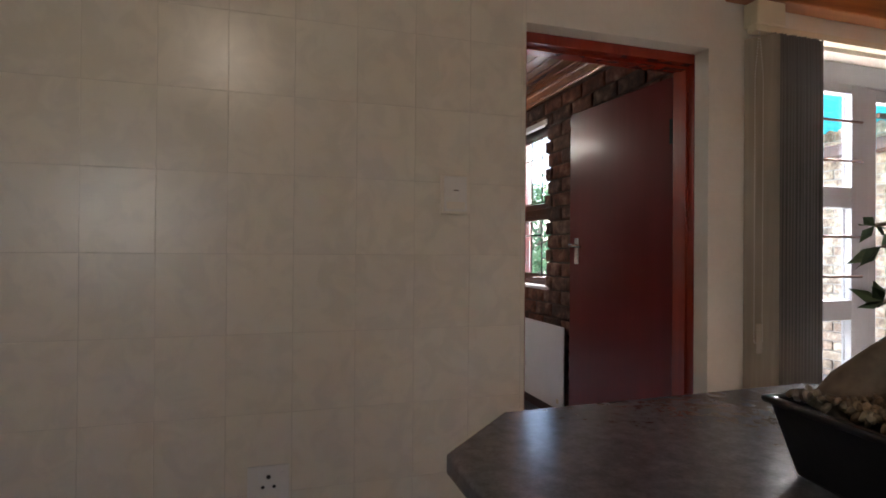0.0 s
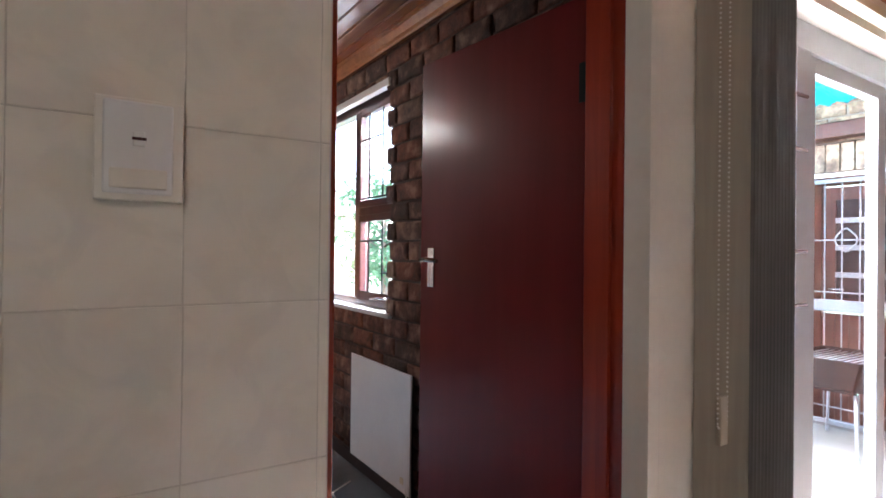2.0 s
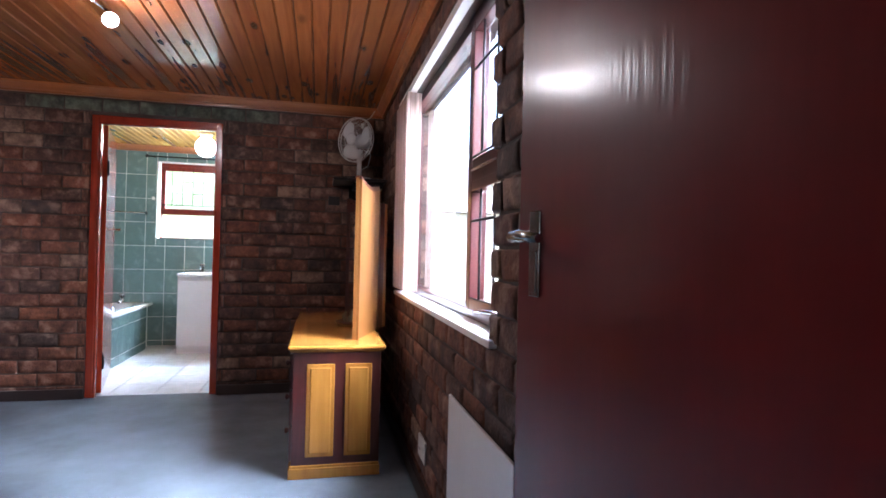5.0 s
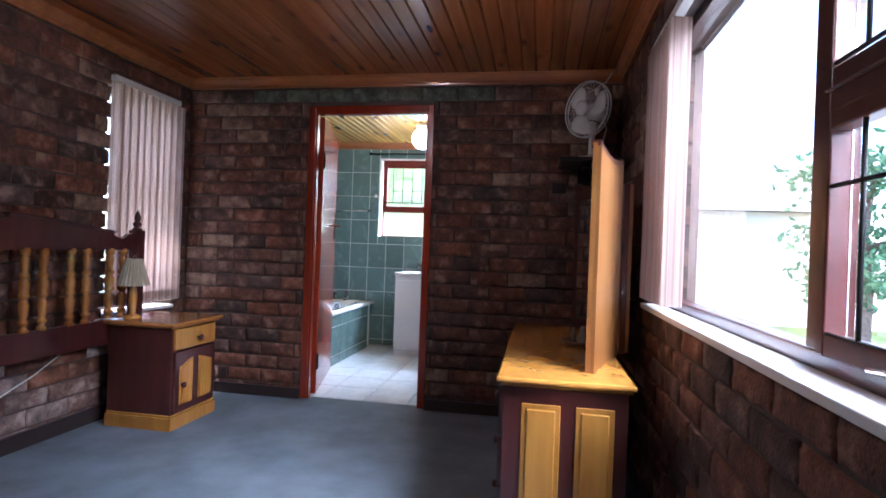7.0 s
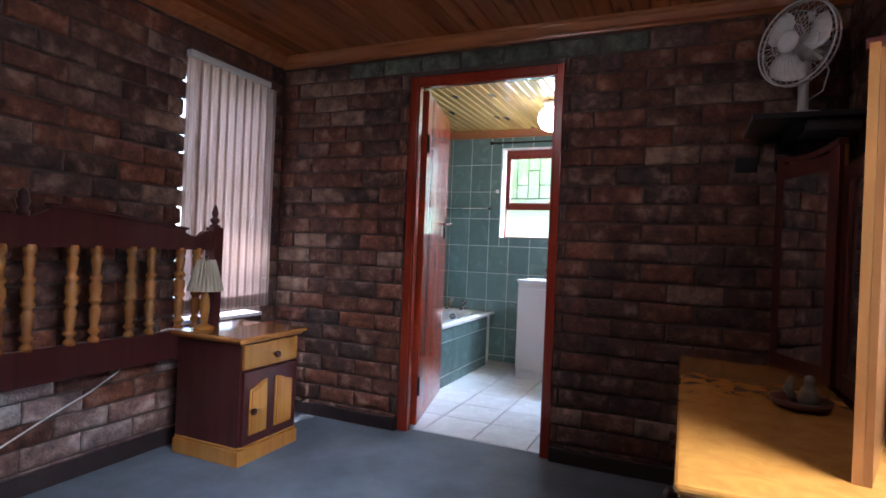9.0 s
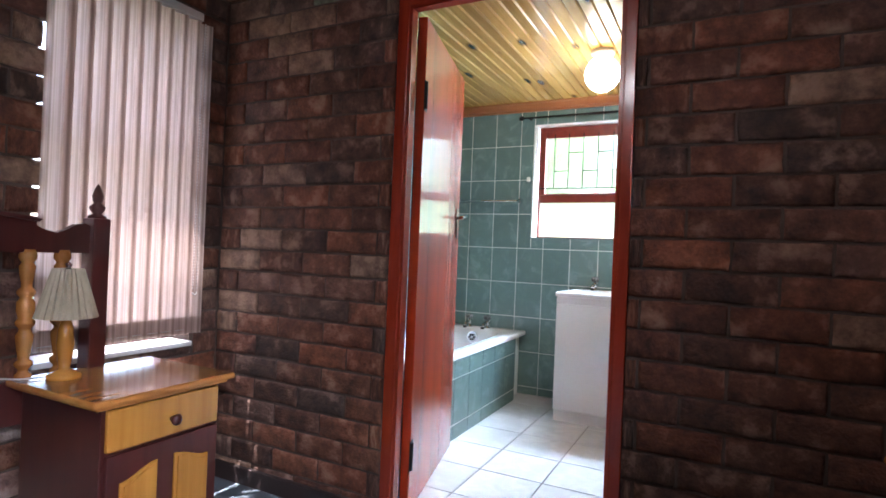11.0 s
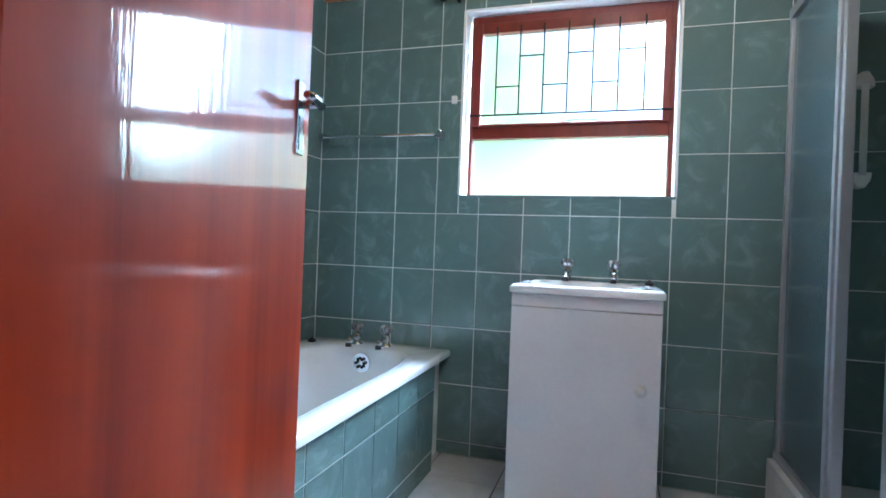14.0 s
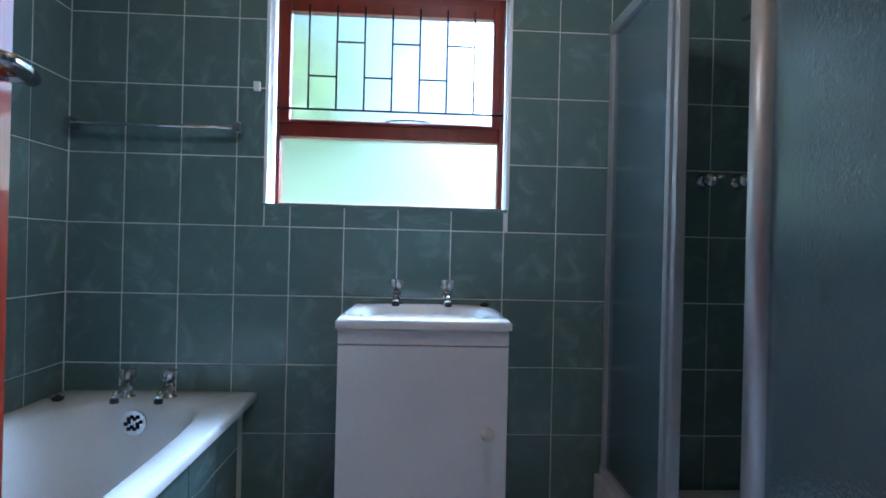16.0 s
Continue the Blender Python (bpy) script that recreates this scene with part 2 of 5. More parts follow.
GROUT_CREAM = surface("cream_grout", (0.62, 0.57, 0.48), 0.8, var=0.12)
GROUT_PALE = surface("pale_grout", (0.74, 0.78, 0.75), 0.85, var=0.12)
GROUT_DARK = surface("dark_grout", (0.13, 0.13, 0.13), 0.9, var=0.2)
TILE_CREAM = tile_material("cream_tile", (0.735, 0.68, 0.575), (0.745, 0.69, 0.588), 0.28, 0.012, 0.02)
TILE_GREEN = tile_material("sea_green_tile", (0.14, 0.218, 0.21), (0.205, 0.295, 0.285), 0.13, 0.06)
TILE_FLOOR = tile_material("white_floor_tile", (0.68, 0.7, 0.72), (0.76, 0.77, 0.78), 0.22, 0.04)
CARPET = surface("blue_grey_carpet", (0.185, 0.225, 0.26), 0.95, var=0.3, scale=3, fine=260, bump=0.6, spec=0.1)
CARPET_DARK = surface("kitchen_floor_vinyl", (0.25, 0.22, 0.19), 0.5)
PINE = wood("varnished_pine", (0.37, 0.125, 0.034), (0.22, 0.055, 0.016), axis=1, rough=0.26, knots=0.45, island=True, rand=0.12)
PINE_PALE = wood("yellow_pine", (0.62, 0.37, 0.1), (0.42, 0.22, 0.05), axis=1, rough=0.22, knots=1.0, island=True, rand=0.12)
CORNICE = wood("pine_cornice", (0.42, 0.15, 0.045), (0.26, 0.075, 0.02), axis=0, rough=0.3)
MAHOGANY = wood("dark_mahogany", (0.075, 0.016, 0.013), (0.045, 0.009, 0.008), axis=2, rough=0.3, coat=0.5, rand=0.04)
DOOR_DARK = wood("dark_red_door", (0.16, 0.014, 0.014), (0.12, 0.01, 0.01), axis=2, rough=0.42, coat=0.55, rand=0.0, bands=6, spec=0.12, film=0.17, wavy=0.07)
DOOR_RED = wood("red_orange_door", (0.4, 0.04, 0.008), (0.22, 0.016, 0.004), axis=2, rough=0.45, coat=1.0, rand=0.0, bands=6, spec=0.06, film=0.07, wavy=0.05)
FRAME_RED = wood("red_frame", (0.34, 0.038, 0.014), (0.23, 0.022, 0.01), axis=2, rough=0.25, coat=0.4, rand=0.0)
# FRAME_RED darkened to put the backlit shade into the bathroom window's timber
BACKLIT_RED = wood("backlit_red_frame", (0.2, 0.022, 0.012), (0.13, 0.014, 0.008), axis=2, rough=0.35, coat=0.25, rand=0.0)
GOLD = wood("golden_pine", (0.5, 0.225, 0.04), (0.37, 0.15, 0.025), axis=2, rough=0.25, coat=0.5)
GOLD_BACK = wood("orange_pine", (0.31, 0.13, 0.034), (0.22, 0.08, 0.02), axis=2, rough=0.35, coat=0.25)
GOLD_DARK = wood("varnished_brown_pine", (0.4, 0.17, 0.04), (0.28, 0.1, 0.022), axis=2, rough=0.22, coat=0.6)
GOLD_TOP = wood("honey_pine_top", (0.55, 0.24, 0.06), (0.4, 0.15, 0.035), axis=1, rough=0.2, coat=0.6)
SKIRT = surface("dark_skirting", (0.035, 0.022, 0.02), 0.5)
CHROME = surface("chrome", (0.7, 0.7, 0.72), 0.06, metal=1.0, var=0.05, bump=0)
ALU = surface("grey_aluminium", (0.5, 0.52, 0.55), 0.36, metal=0.7, var=0.06, bump=0.02)
ALU_PALE = surface("pale_grey_aluminium", (0.42, 0.45, 0.49), 0.35, metal=0.0, var=0.06, bump=0.02)
# white gate paint greyed down, with the patio roof's shade in its colour
GATE_PAINT = surface("shaded_white_paint", (0.33, 0.35, 0.37), 0.45, var=0.12)
BLACK = surface("black_steel", (0.015, 0.015, 0.015), 0.6, var=0.2, spec=0.15)
HANDLE = surface("dull_chrome", (0.45, 0.45, 0.465), 0.14, metal=1.0, var=0.1, bump=0)
BLACK_PLASTIC = surface("black_plastic", (0.012, 0.012, 0.014), 0.3, var=0.1)
PORCELAIN = surface("white_porcelain", (0.82, 0.84, 0.86), 0.1, var=0.03, bump=0, coat=0.3)
WHITE_PLASTIC = surface("white_plastic", (0.74, 0.72, 0.68), 0.4, var=0.04, bump=0)
CREAM_PLASTIC = surface("cream_plastic", (0.7, 0.62, 0.45), 0.4, var=0.06, bump=0)
CREAM_TRIM = surface("cream_switch_plastic", (0.76, 0.7, 0.6), 0.4, var=0.04, bump=0)
GRANITE = surface("dark_speckled_laminate", (0.12, 0.13, 0.155), 0.2, var=0.32, scale=38, fine=190, bump=0.02)
GLASS = glass("clear_glass")
FROST = glass("frosted_window_glass", (0.98, 1, 0.9), 0.2, 0.08, 160)
FROST_LOW = glass("frosted_lower_glass", (0.76, 0.87, 0.68), 0.34, 0.1, 160)
SHOWER_GLASS = glass("obscure_shower_glass", (0.52, 0.7, 0.78), 0.18, 0.2, 110, 0.92)
TAP_HEAD = surface("clear_acrylic", (0.5, 0.53, 0.55), 0.08, metal=0.7, var=0.5, scale=60, bump=0.0)
MIRROR = surface("mirror", (0.85, 0.86, 0.86), 0.02, metal=1.0, var=0.01, bump=0)
FABRIC_PINK = blind_fabric("pink_beige_blind_fabric", (0.62, 0.47, 0.4), (0.3, 0.2, 0.165), 0.58)
FABRIC_HEM = surface("blind_hem_fabric", (0.36, 0.27, 0.25), 0.9, var=0.15, scale=12)
PEBBLE = brick_material("brown_pebbles", [(0.0, (0.1, 0.075, 0.045)), (0.5, (0.24, 0.19, 0.12)), (1.0, (0.42, 0.36, 0.26))], island=True, rough=0.45)
FABRIC_GREY = surface("grey_brown_striped_fabric", (0.23, 0.205, 0.185), 0.9, var=0.85, scale=75, fine=200, stretch=(1, 1, 0.006), bump=0.2)
FABRIC_BEIGE = surface("beige_blind_fabric", (0.42, 0.37, 0.3), 0.9, var=0.2, scale=8, stretch=(1, 1, 0.05))
SHADE = surface("cream_lampshade", (0.4, 0.34, 0.24), 0.9, var=0.2, scale=20, fine=150, stretch=(1, 1, 0.3))
GLOBE = glow("lit_globe", (1, 0.93, 0.78), 1.2)
BULB = glow("lit_bulb", (1, 0.96, 0.9), 8)
CONCRETE = surface("pale_paving", (0.24, 0.235, 0.22), 0.85, var=0.15, scale=2)
GRASS = surface("lawn", (0.07, 0.12, 0.03), 0.95, var=0.5, scale=3, fine=200, bump=0.5)
LEAF = surface("leaf", (0.07, 0.125, 0.06), 0.6, var=0.5, scale=3, bump=0)
GARDEN_LEAF = blind_fabric("garden_leaf", (0.1, 0.21, 0.11), (0.05, 0.12, 0.06))
# garden leaf made paler, with sunshine on the crowns put into the colour
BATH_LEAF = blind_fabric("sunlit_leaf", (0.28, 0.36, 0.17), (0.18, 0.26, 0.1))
BARK = surface("grey_brown_bark", (0.2, 0.16, 0.12), 0.85, var=0.4, scale=20, bump=0.5)
TURQUOISE = blind_fabric("turquoise_roof_sheet", (0.03, 0.55, 0.6), (0.02, 0.45, 0.52))
BROWN_TIMBER = wood("brown_timber", (0.12, 0.04, 0.025), (0.075, 0.025, 0.016), axis=2, rough=0.45)


# ---- building helpers ----
def box(bm, lo, hi, bevel=0.0):
    vs = [bm.verts.new((x, y, z)) for z in (lo[2], hi[2]) for y in (lo[1], hi[1]) for x in (lo[0], hi[0])]
    fs = [bm.faces.new([vs[i] for i in q]) for q in ((0, 2, 3, 1), (4, 5, 7, 6), (0, 1, 5, 4), (2, 6, 7, 3), (0, 4, 6, 2), (1, 3, 7, 5))]
    if bevel:
        bmesh.ops.bevel(bm, geom=list({e for f in fs for e in f.edges}), offset=bevel, segments=2, affect="EDGES", profile=0.5)
    return bm


def boxes(*items, bevel=0.0):
    bm = bmesh.new()
    for lo, hi in items:
        box(bm, lo, hi, bevel)
    return bm


def lathe(bm, profile, centre=(0, 0, 0), segs=20, axis=2):
    """A turned shape: profile rows of (radius, height)."""
    rings = []
    for r, h in profile:
        ring = []
        for k in range(segs):
            a = 2 * math.pi * k / segs
            p = [r * math.cos(a), r * math.sin(a), h]
            if axis == 0:
                p = [h, p[0], p[1]]
            if axis == 1:
                p = [p[0], h, p[1]]
            ring.append(bm.verts.new([p[i] + centre[i] for i in range(3)]))
        rings.append(ring)
    for a, b in zip(rings, rings[1:]):
        for k in range(segs):
            bm.faces.new((a[k], a[(k + 1) % segs], b[(k + 1) % segs], b[k])).smooth = True
    if profile[0][0] > 0.0005:
        bm.faces.new(rings[0][::-1])
    if profile[-1][0] > 0.0005:
        bm.faces.new(rings[-1])
    return bm


def turned(profile, centre=(0, 0, 0), segs=20, axis=2):
    return lathe(bmesh.new(), profile, centre, segs, axis)


def tube(bm, points, r, segs=8):
    """A round bar through points."""
    pts = [Vector(p) for p in points]
    rings = []
    for i, p in enumerate(pts):
        d = (pts[min(i + 1, len(pts) - 1)] - pts[max(i - 1, 0)]).normalized()
        u = d.orthogonal().normalized() if i == 0 else (rings[-1][1] - d * rings[-1][1].dot(d)).normalized()
        v = d.cross(u)
        rr = r[i] if isinstance(r, (list, tuple)) else r
        rings.append(([bm.verts.new(p + (u * math.cos(2 * math.pi * k / segs) + v * math.sin(2 * math.pi * k / segs)) * rr) for k in range(segs)], u))
    for (a, _), (b, _) in zip(rings, rings[1:]):
        for k in range(segs):
            bm.faces.new((a[k], a[(k + 1) % segs], b[(k + 1) % segs], b[k])).smooth = True
    bm.faces.new(rings[0][0][::-1]), bm.faces.new(rings[-1][0])
    return bm


def tubes(*runs, r=0.005, segs=8):
    bm = bmesh.new()
    for pts in runs:
        tube(bm, pts, r, segs)
    return bm


def outline(bm, pts, thick, axis=0, at=0.0):
    """A plate cut to an outline; its thickness runs along one axis from at."""
    def place(p, h):
        q = [p[0], p[1]]
        q.insert(axis, h)
        return q
    a = [bm.verts.new(place(p, at)) for p in pts]
    b = [bm.verts.new(place(p, at + thick)) for p in pts]
    bm.faces.new(a[::-1]), bm.faces.new(b)
    for i in range(len(pts)):
        j = (i + 1) % len(pts)
        bm.faces.new((a[i], a[j], b[j], b[i]))
    return bm


def mesh_of(name, bm, mat, bevel=0.0):
    if bevel:
        bmesh.ops.bevel(bm, geom=list(bm.edges), offset=bevel, segments=2, affect="EDGES", profile=0.5)
    bmesh.ops.recalc_face_normals(bm, faces=bm.faces)
    me = bpy.data.meshes.new(name)
    bm.to_mesh(me)
    bm.free()
    me.materials.append(mat)
    return me


def part(name, bm, mat, parent, label="", bevel=0.0):
    ob = new(name, mesh_of(name, bm, mat, bevel))
    ob.parent = parent
    return tagged(ob, label)


def thing(name, m, label, category, group=""):
    ob = new(name)
    ob.matrix_basis = m
    ob.empty_display_size = 0.1
    return tagged(ob, label, category, group)


def single(name, bm, mat, label, category, m=Matrix(), group="", bevel=0.0, kind=""):
    ob = new(name, mesh_of(name, bm, mat, bevel))
    ob.matrix_basis = m
    return tagged(ob, label, category, group, kind)


def structure(name, bm, mat, label="", bevel=0.0):
    return tagged(new(name, mesh_of(name, bm, mat, bevel)), label, "", "", "structure")


def holed(a0, a1, z0, z1, holes):
    """Rectangles that fill a0..a1 x z0..z1 but for the holes (a, b, low, high)."""
    rects = [(a0, a1, z0, z1)]
    for ha, hb, hl, hh in holes:
        out = []
        for a, b, l, h in rects:
            x0, x1, y0, y1 = max(a, ha), min(b, hb), max(l, hl), min(h, hh)
            if x0 >= x1 or y0 >= y1:
                out.append((a, b, l, h))
                continue
            out += [r for r in ((a, x0, l, h), (x1, b, l, h), (x0, x1, l, y0), (x0, x1, y1, h)) if r[1] - r[0] > 0.004 and r[3] - r[2] > 0.004]
        rects = out
    return rects


def wall(name, axis, lo, hi, a0, a1, z0, z1, holes, mat, label):
    """A wall whose thickness runs along axis (0 x, 1 y) from lo to hi, with openings."""
    bm = bmesh.new()
    for a, b, l, h in holed(a0, a1, z0, z1, holes):
        box(bm, (lo, a, l) if axis == 0 else (a, lo, l), (hi, b, h) if axis == 0 else (b, hi, h))
    return structure(name, bm, mat, label)


# ---- the structure ----
LX, RX, SY, NY = -1.22, 1.87, 2.17, 6.52     # bedroom faces
BX, BY, B0 = -1.18, 8.82, 6.64               # bathroom: left face, back face, near face
CEIL = 2.295
WIN_R, WIN_L, WIN_B = (3.54, 5.55, 0.875, 2.085), (5.757, 6.37, 0.63, 2.07), (-0.44, 0.515, 1.22, 2.10)
DOOR_K, DOOR_B = (0.94, 1.865, -0.02, 2.045), (-0.288, 0.629, -0.02, 2.103)
SLIDE = (2.06, 4.7, -0.02, 2.10)

structure("floor_bedroom", boxes(((LX - 0.1, SY - 0.12, -0.1), (RX + 0.1, NY + 0.07, 0.0))), CARPET, "worn blue-grey fitted carpet")
structure("floor_kitchen", boxes(((-2.7, -3.4, -0.1), (5.0, SY - 0.12, -0.004))), CARPET_DARK, "dull brown kitchen floor")
floor_bath = structure("floor_bathroom", boxes(((BX - 0.1, NY + 0.07, -0.1), (RX + 0.1, BY + 0.1, -0.006))), GROUT_DARK, "white square floor tiles with dark joints")

w = 0.012
wall_n = wall("wall_north", 1, NY + w, B0 - 0.008, LX - 0.2, RX + 0.2, 0, 2.4, [DOOR_B], MORTAR, "dark brown brick wall around the bathroom door")
wall_w = wall("wall_west", 0, LX - 0.24, LX - w, SY - 0.1, NY + w, 0, 2.4, [(WIN_L[0] - 0.03, WIN_L[1] + 0.01, WIN_L[2], WIN_L[3])], MORTAR, "dark brown brick wall behind the headboard")
wall_e = wall("wall_east", 0, RX + w, RX + 0.24, SY - 0.02, NY + w, 0, 2.4, [(WIN_R[0] - 0.03, WIN_R[1] + 0.02, WIN_R[2], WIN_R[3])], MORTAR, "dark brown brick wall with the wide window")
wall_k = wall("wall_kitchen", 1, 1.9545, SY - 0.012, -2.7, 0.94, 0, 2.4, [], GROUT_CREAM, "cream tiled kitchen wall")
wall("wall_plaster", 1, 1.955, SY - 0.012, 0.94, 5.0, 0, 2.4, [DOOR_K, SLIDE], PLASTER, "cream painted plaster wall beside the door")
structure("trim_door_reveal", boxes(((1.82, 1.9552, 0), (1.866, 2.038, 2.032)), ((0.9405, 1.9552, 2.032), (1.866, 2.038, 2.046))), PLASTER, "cream plaster door reveal")
wall("wall_bedroom_south", 1, SY - 0.010, SY, LX - 0.2, RX + w, 0, 2.4, [DOOR_K], MORTAR, "dark bedroom wall beside the entrance")
wall("wall_kitchen_west", 0, -2.9, -2.7, -3.4, 1.962, 0, 2.4, [], PLASTER, "plain cream wall")
wall("wall_kitchen_east", 0, 5.0, 5.2, -3.4, SY - 0.012, 0, 2.4, [], BROWN_TIMBER, "plain brown timber wall")
wall("wall_kitchen_south", 1, -3.4, -3.2, -2.7, 5.0, 0, 2.4, [(-2.3, -1.1, 1.05, 2.05)], PLASTER, "plain cream wall with a window")
wall_bw = wall("wall_bath_west", 0, BX - 0.25, BX - 0.0025, B0 - 0.008, BY + 0.2, 0, 2.4, [], GROUT_PALE, "sea-green tiled wall beside the bath")
wall_bn = wall("wall_bath_north", 1, BY + 0.0025, BY + 0.22, BX - 0.0025, RX + 0.2, 0, 2.4, [WIN_B], GROUT_PALE, "sea-green tiled wall with the window")
wall_be = wall("wall_bath_east", 0, RX + 0.0025, RX + 0.2, B0 - 0.008, BY + 0.0025, 0, 2.4, [], GROUT_PALE, "sea-green tiled wall in the shower")
wall_bs = wall("wall_bath_south", 1, B0 - 0.008, B0 - 0.0025, BX - 0.0025, RX + 0.0025, 0, 2.4, [DOOR_B], GROUT_PALE, "sea-green tiled wall beside the door")
wall("wall_shower", 1, 6.86, 6.96, 0.86, RX + 0.006, 0, 2.4, [], GROUT_PALE, "tiled end wall of the shower")


def ceiling(name, x0, x1, y0, y1, z, board, mat, label):
    bm = bmesh.new()
    box(bm, (x0, y0, z + 0.012), (x1, y1, z + 0.08))
    x = x0
    while x < x1:
        b = min(x + board, x1)
        rim = [(x + 0.001, z + 0.012), (x + 0.001, z + 0.006), (x + 0.007, z), (b - 0.007, z), (b - 0.001, z + 0.006), (b - 0.001, z + 0.012)]
        near_, far_ = [bm.verts.new((px_, y0, pz_)) for px_, pz_ in rim], [bm.verts.new((px_, y1, pz_)) for px_, pz_ in rim]
        for k in range(5):
            bm.faces.new((near_[k], near_[k + 1], far_[k + 1], far_[k]))
        x += board
    return structure(name, bm, mat, label)


ceiling("ceiling_bedroom", LX - 0.02, RX + 0.02, SY - 0.01, NY + 0.01, CEIL, 0.088, PINE, "varnished orange knotty pine ceiling boards")
ceiling("ceiling_bathroom", BX - 0.02, RX + 0.02, B0 - 0.01, BY + 0.02, 2.27, 0.066, PINE_PALE, "yellow knotty pine ceiling boards")
ceiling("ceiling_kitchen", -2.72, 5.02, -3.22, 1.97, 2.36, 0.088, PINE, "varnished orange pine kitchen ceiling")


def cornice(name, a, b, y, z, out, axis, label="varnished pine cornice"):
    """A moulded strip; out is the way into the room."""
    prof = [(0, 0), (0.018, 0.0), (0.02, 0.012), (0.034, 0.02), (0.05, 0.05), (0.06, 0.055), (0.06, 0.07), (0, 0.07)]
    bm = bmesh.new()
    outline(bm, [(y + out * p, z + q) for p, q in prof], b - a, axis, a)
    structure(name, bm, CORNICE, label)


cornice("trim_cornice_north", LX, RX, NY - 0.002, 2.225, -1, 0)
cornice("trim_cornice_west", SY, NY - 0.06, LX + 0.002, 2.225, 1, 1)
cornice("trim_cornice_east", SY, NY - 0.06, RX - 0.002, 2.225, -1, 1)
cornice("trim_cornice_bath", BX, RX, BY - 0.010, 2.205, -1, 0)
cornice("trim_cornice_bath_west", B0, BY - 0.07, BX + 0.010, 2.205, 1, 1)
structure("trim_kitchen_beam", boxes(((1.90, 1.86, 2.245), (5.0, 1.953, 2.36)), bevel=0.008), CORNICE, "orange varnished timber cornice beam")
structure("baseboard_north_left", boxes(((LX, NY - 0.018, 0), (-0.285, NY + 0.01, 0.075)), bevel=0.004), SKIRT)
structure("baseboard_north_right", boxes(((0.63, NY - 0.018, 0), (RX, NY + 0.01, 0.075)), bevel=0.004), SKIRT)
structure("baseboard_west", boxes(((LX - 0.01, SY, 0), (LX + 0.018, NY - 0.02, 0.085)), bevel=0.004), SKIRT)
structure("baseboard_east", boxes(((RX - 0.018, SY, 0), (RX + 0.01, NY - 0.02, 0.075)), bevel=0.004), SKIRT)

# ---- door frames and doors ----
def door_frame(name, x0, x1, xi0, xi1, y0, y1, top, head, mat, label):
    f = tagged(new(name), label, "", "", "structure")
    part("jamb", boxes(((x0, y0, 0), (xi0, y1, top))), mat, f, bevel=0.004)
    part("jamb", boxes(((xi1, y0, 0), (x1, y1, top))), mat, f, bevel=0.004)
    part("head", boxes(((xi0, y0 + 0.001, head), (xi1, y1 - 0.001, top))), mat, f, bevel=0.004)
    part("stop", boxes(((xi0, (y0 + y1) / 2 - 0.03, 0), (xi0 + 0.012, (y0 + y1) / 2 + 0.01, head)), ((xi1 - 0.012, (y0 + y1) / 2 - 0.03, 0), (xi1, (y0 + y1) / 2 + 0.01, head)),
                       ((xi0 + 0.012, (y0 + y1) / 2 - 0.03, head - 0.012), (xi1 - 0.012, (y0 + y1) / 2 + 0.01, head))), mat, f)
    return f


door_frame("door_frame_bedroom", 0.945, 1.86, 0.985, 1.822, 2.04, 2.185, 2.042, 1.99, FRAME_RED, "dark red varnished timber door frame")
door_frame("door_frame_bathroom", -0.285, 0.626, -0.235, 0.587, 6.53, 6.602, 2.10, 2.05, FRAME_RED, "red varnished timber door frame to the bathroom")


def lever_handle(parent, y, z, x, out):
    """Lever on a long plate; the leaf's face is at x, out points into the room."""
    h = part("handle_plate", boxes(((min(x, x + out * 0.006), y - 0.02, z - 0.09), (max(x, x + out * 0.006), y + 0.02, z + 0.07)), bevel=0.002), HANDLE, parent, "chrome plate with lever")
    bm = bmesh.new()
    tube(bm, [(x, y, z + 0.02), (x + out * 0.045, y, z + 0.02)], 0.010, 12)
    tube(bm, [(x + out * 0.045, y + 0.012, z + 0.02), (x + out * 0.05, y - 0.03, z + 0.022), (x + out * 0.05, y - 0.065, z + 0.02), (x + out * 0.046, y - 0.095, z + 0.016)], [0.011, 0.011, 0.0095, 0.008], 10)
    part("lever", bm, HANDLE, h, "chrome lever")
    part("raised_edge", boxes(((min(x + out * 0.006, x + out * 0.008), y - 0.012, z - 0.082), (max(x + out * 0.006, x + out * 0.008), y + 0.012, z - 0.006)), bevel=0.0008), HANDLE, h)


def door_leaf(name, m, length, height, mat, label, out, hz):
    """Leaf along local +y from its hinge; its shown face is at local x 0, out is the way that face looks."""
    d = thing(name, m, label, "door")
    lo, hi = sorted((0, -out * 0.04))
    part("panel", boxes(((lo, 0, 0.012), (hi, length, height)), bevel=0.003), mat, d)
    lever_handle(d, length - 0.075, hz, 0, out)
    lever_handle(d, length - 0.075, hz, -out * 0.04, -out)
    for z in (0.25, 1.72):
        hg = part("hinge", boxes(((min(0, out * 0.004), -0.012, z - 0.06), (max(0, out * 0.004), 0.03, z + 0.06))), BLACK, d, "dark steel hinge")
        bm = bmesh.new()
        tube(bm, [(out * 0.008, -0.006, z - 0.055), (out * 0.008, -0.006, z + 0.055)], 0.007, 8)
        part("knuckle", bm, BLACK, hg)
    return d


door_leaf("bedroom_door", pose(1.838, 2.188, 0, 0, 0, 5.1), 0.845, 1.985, DOOR_DARK, "open dark red varnished flush bedroom door", -1, 1.15)
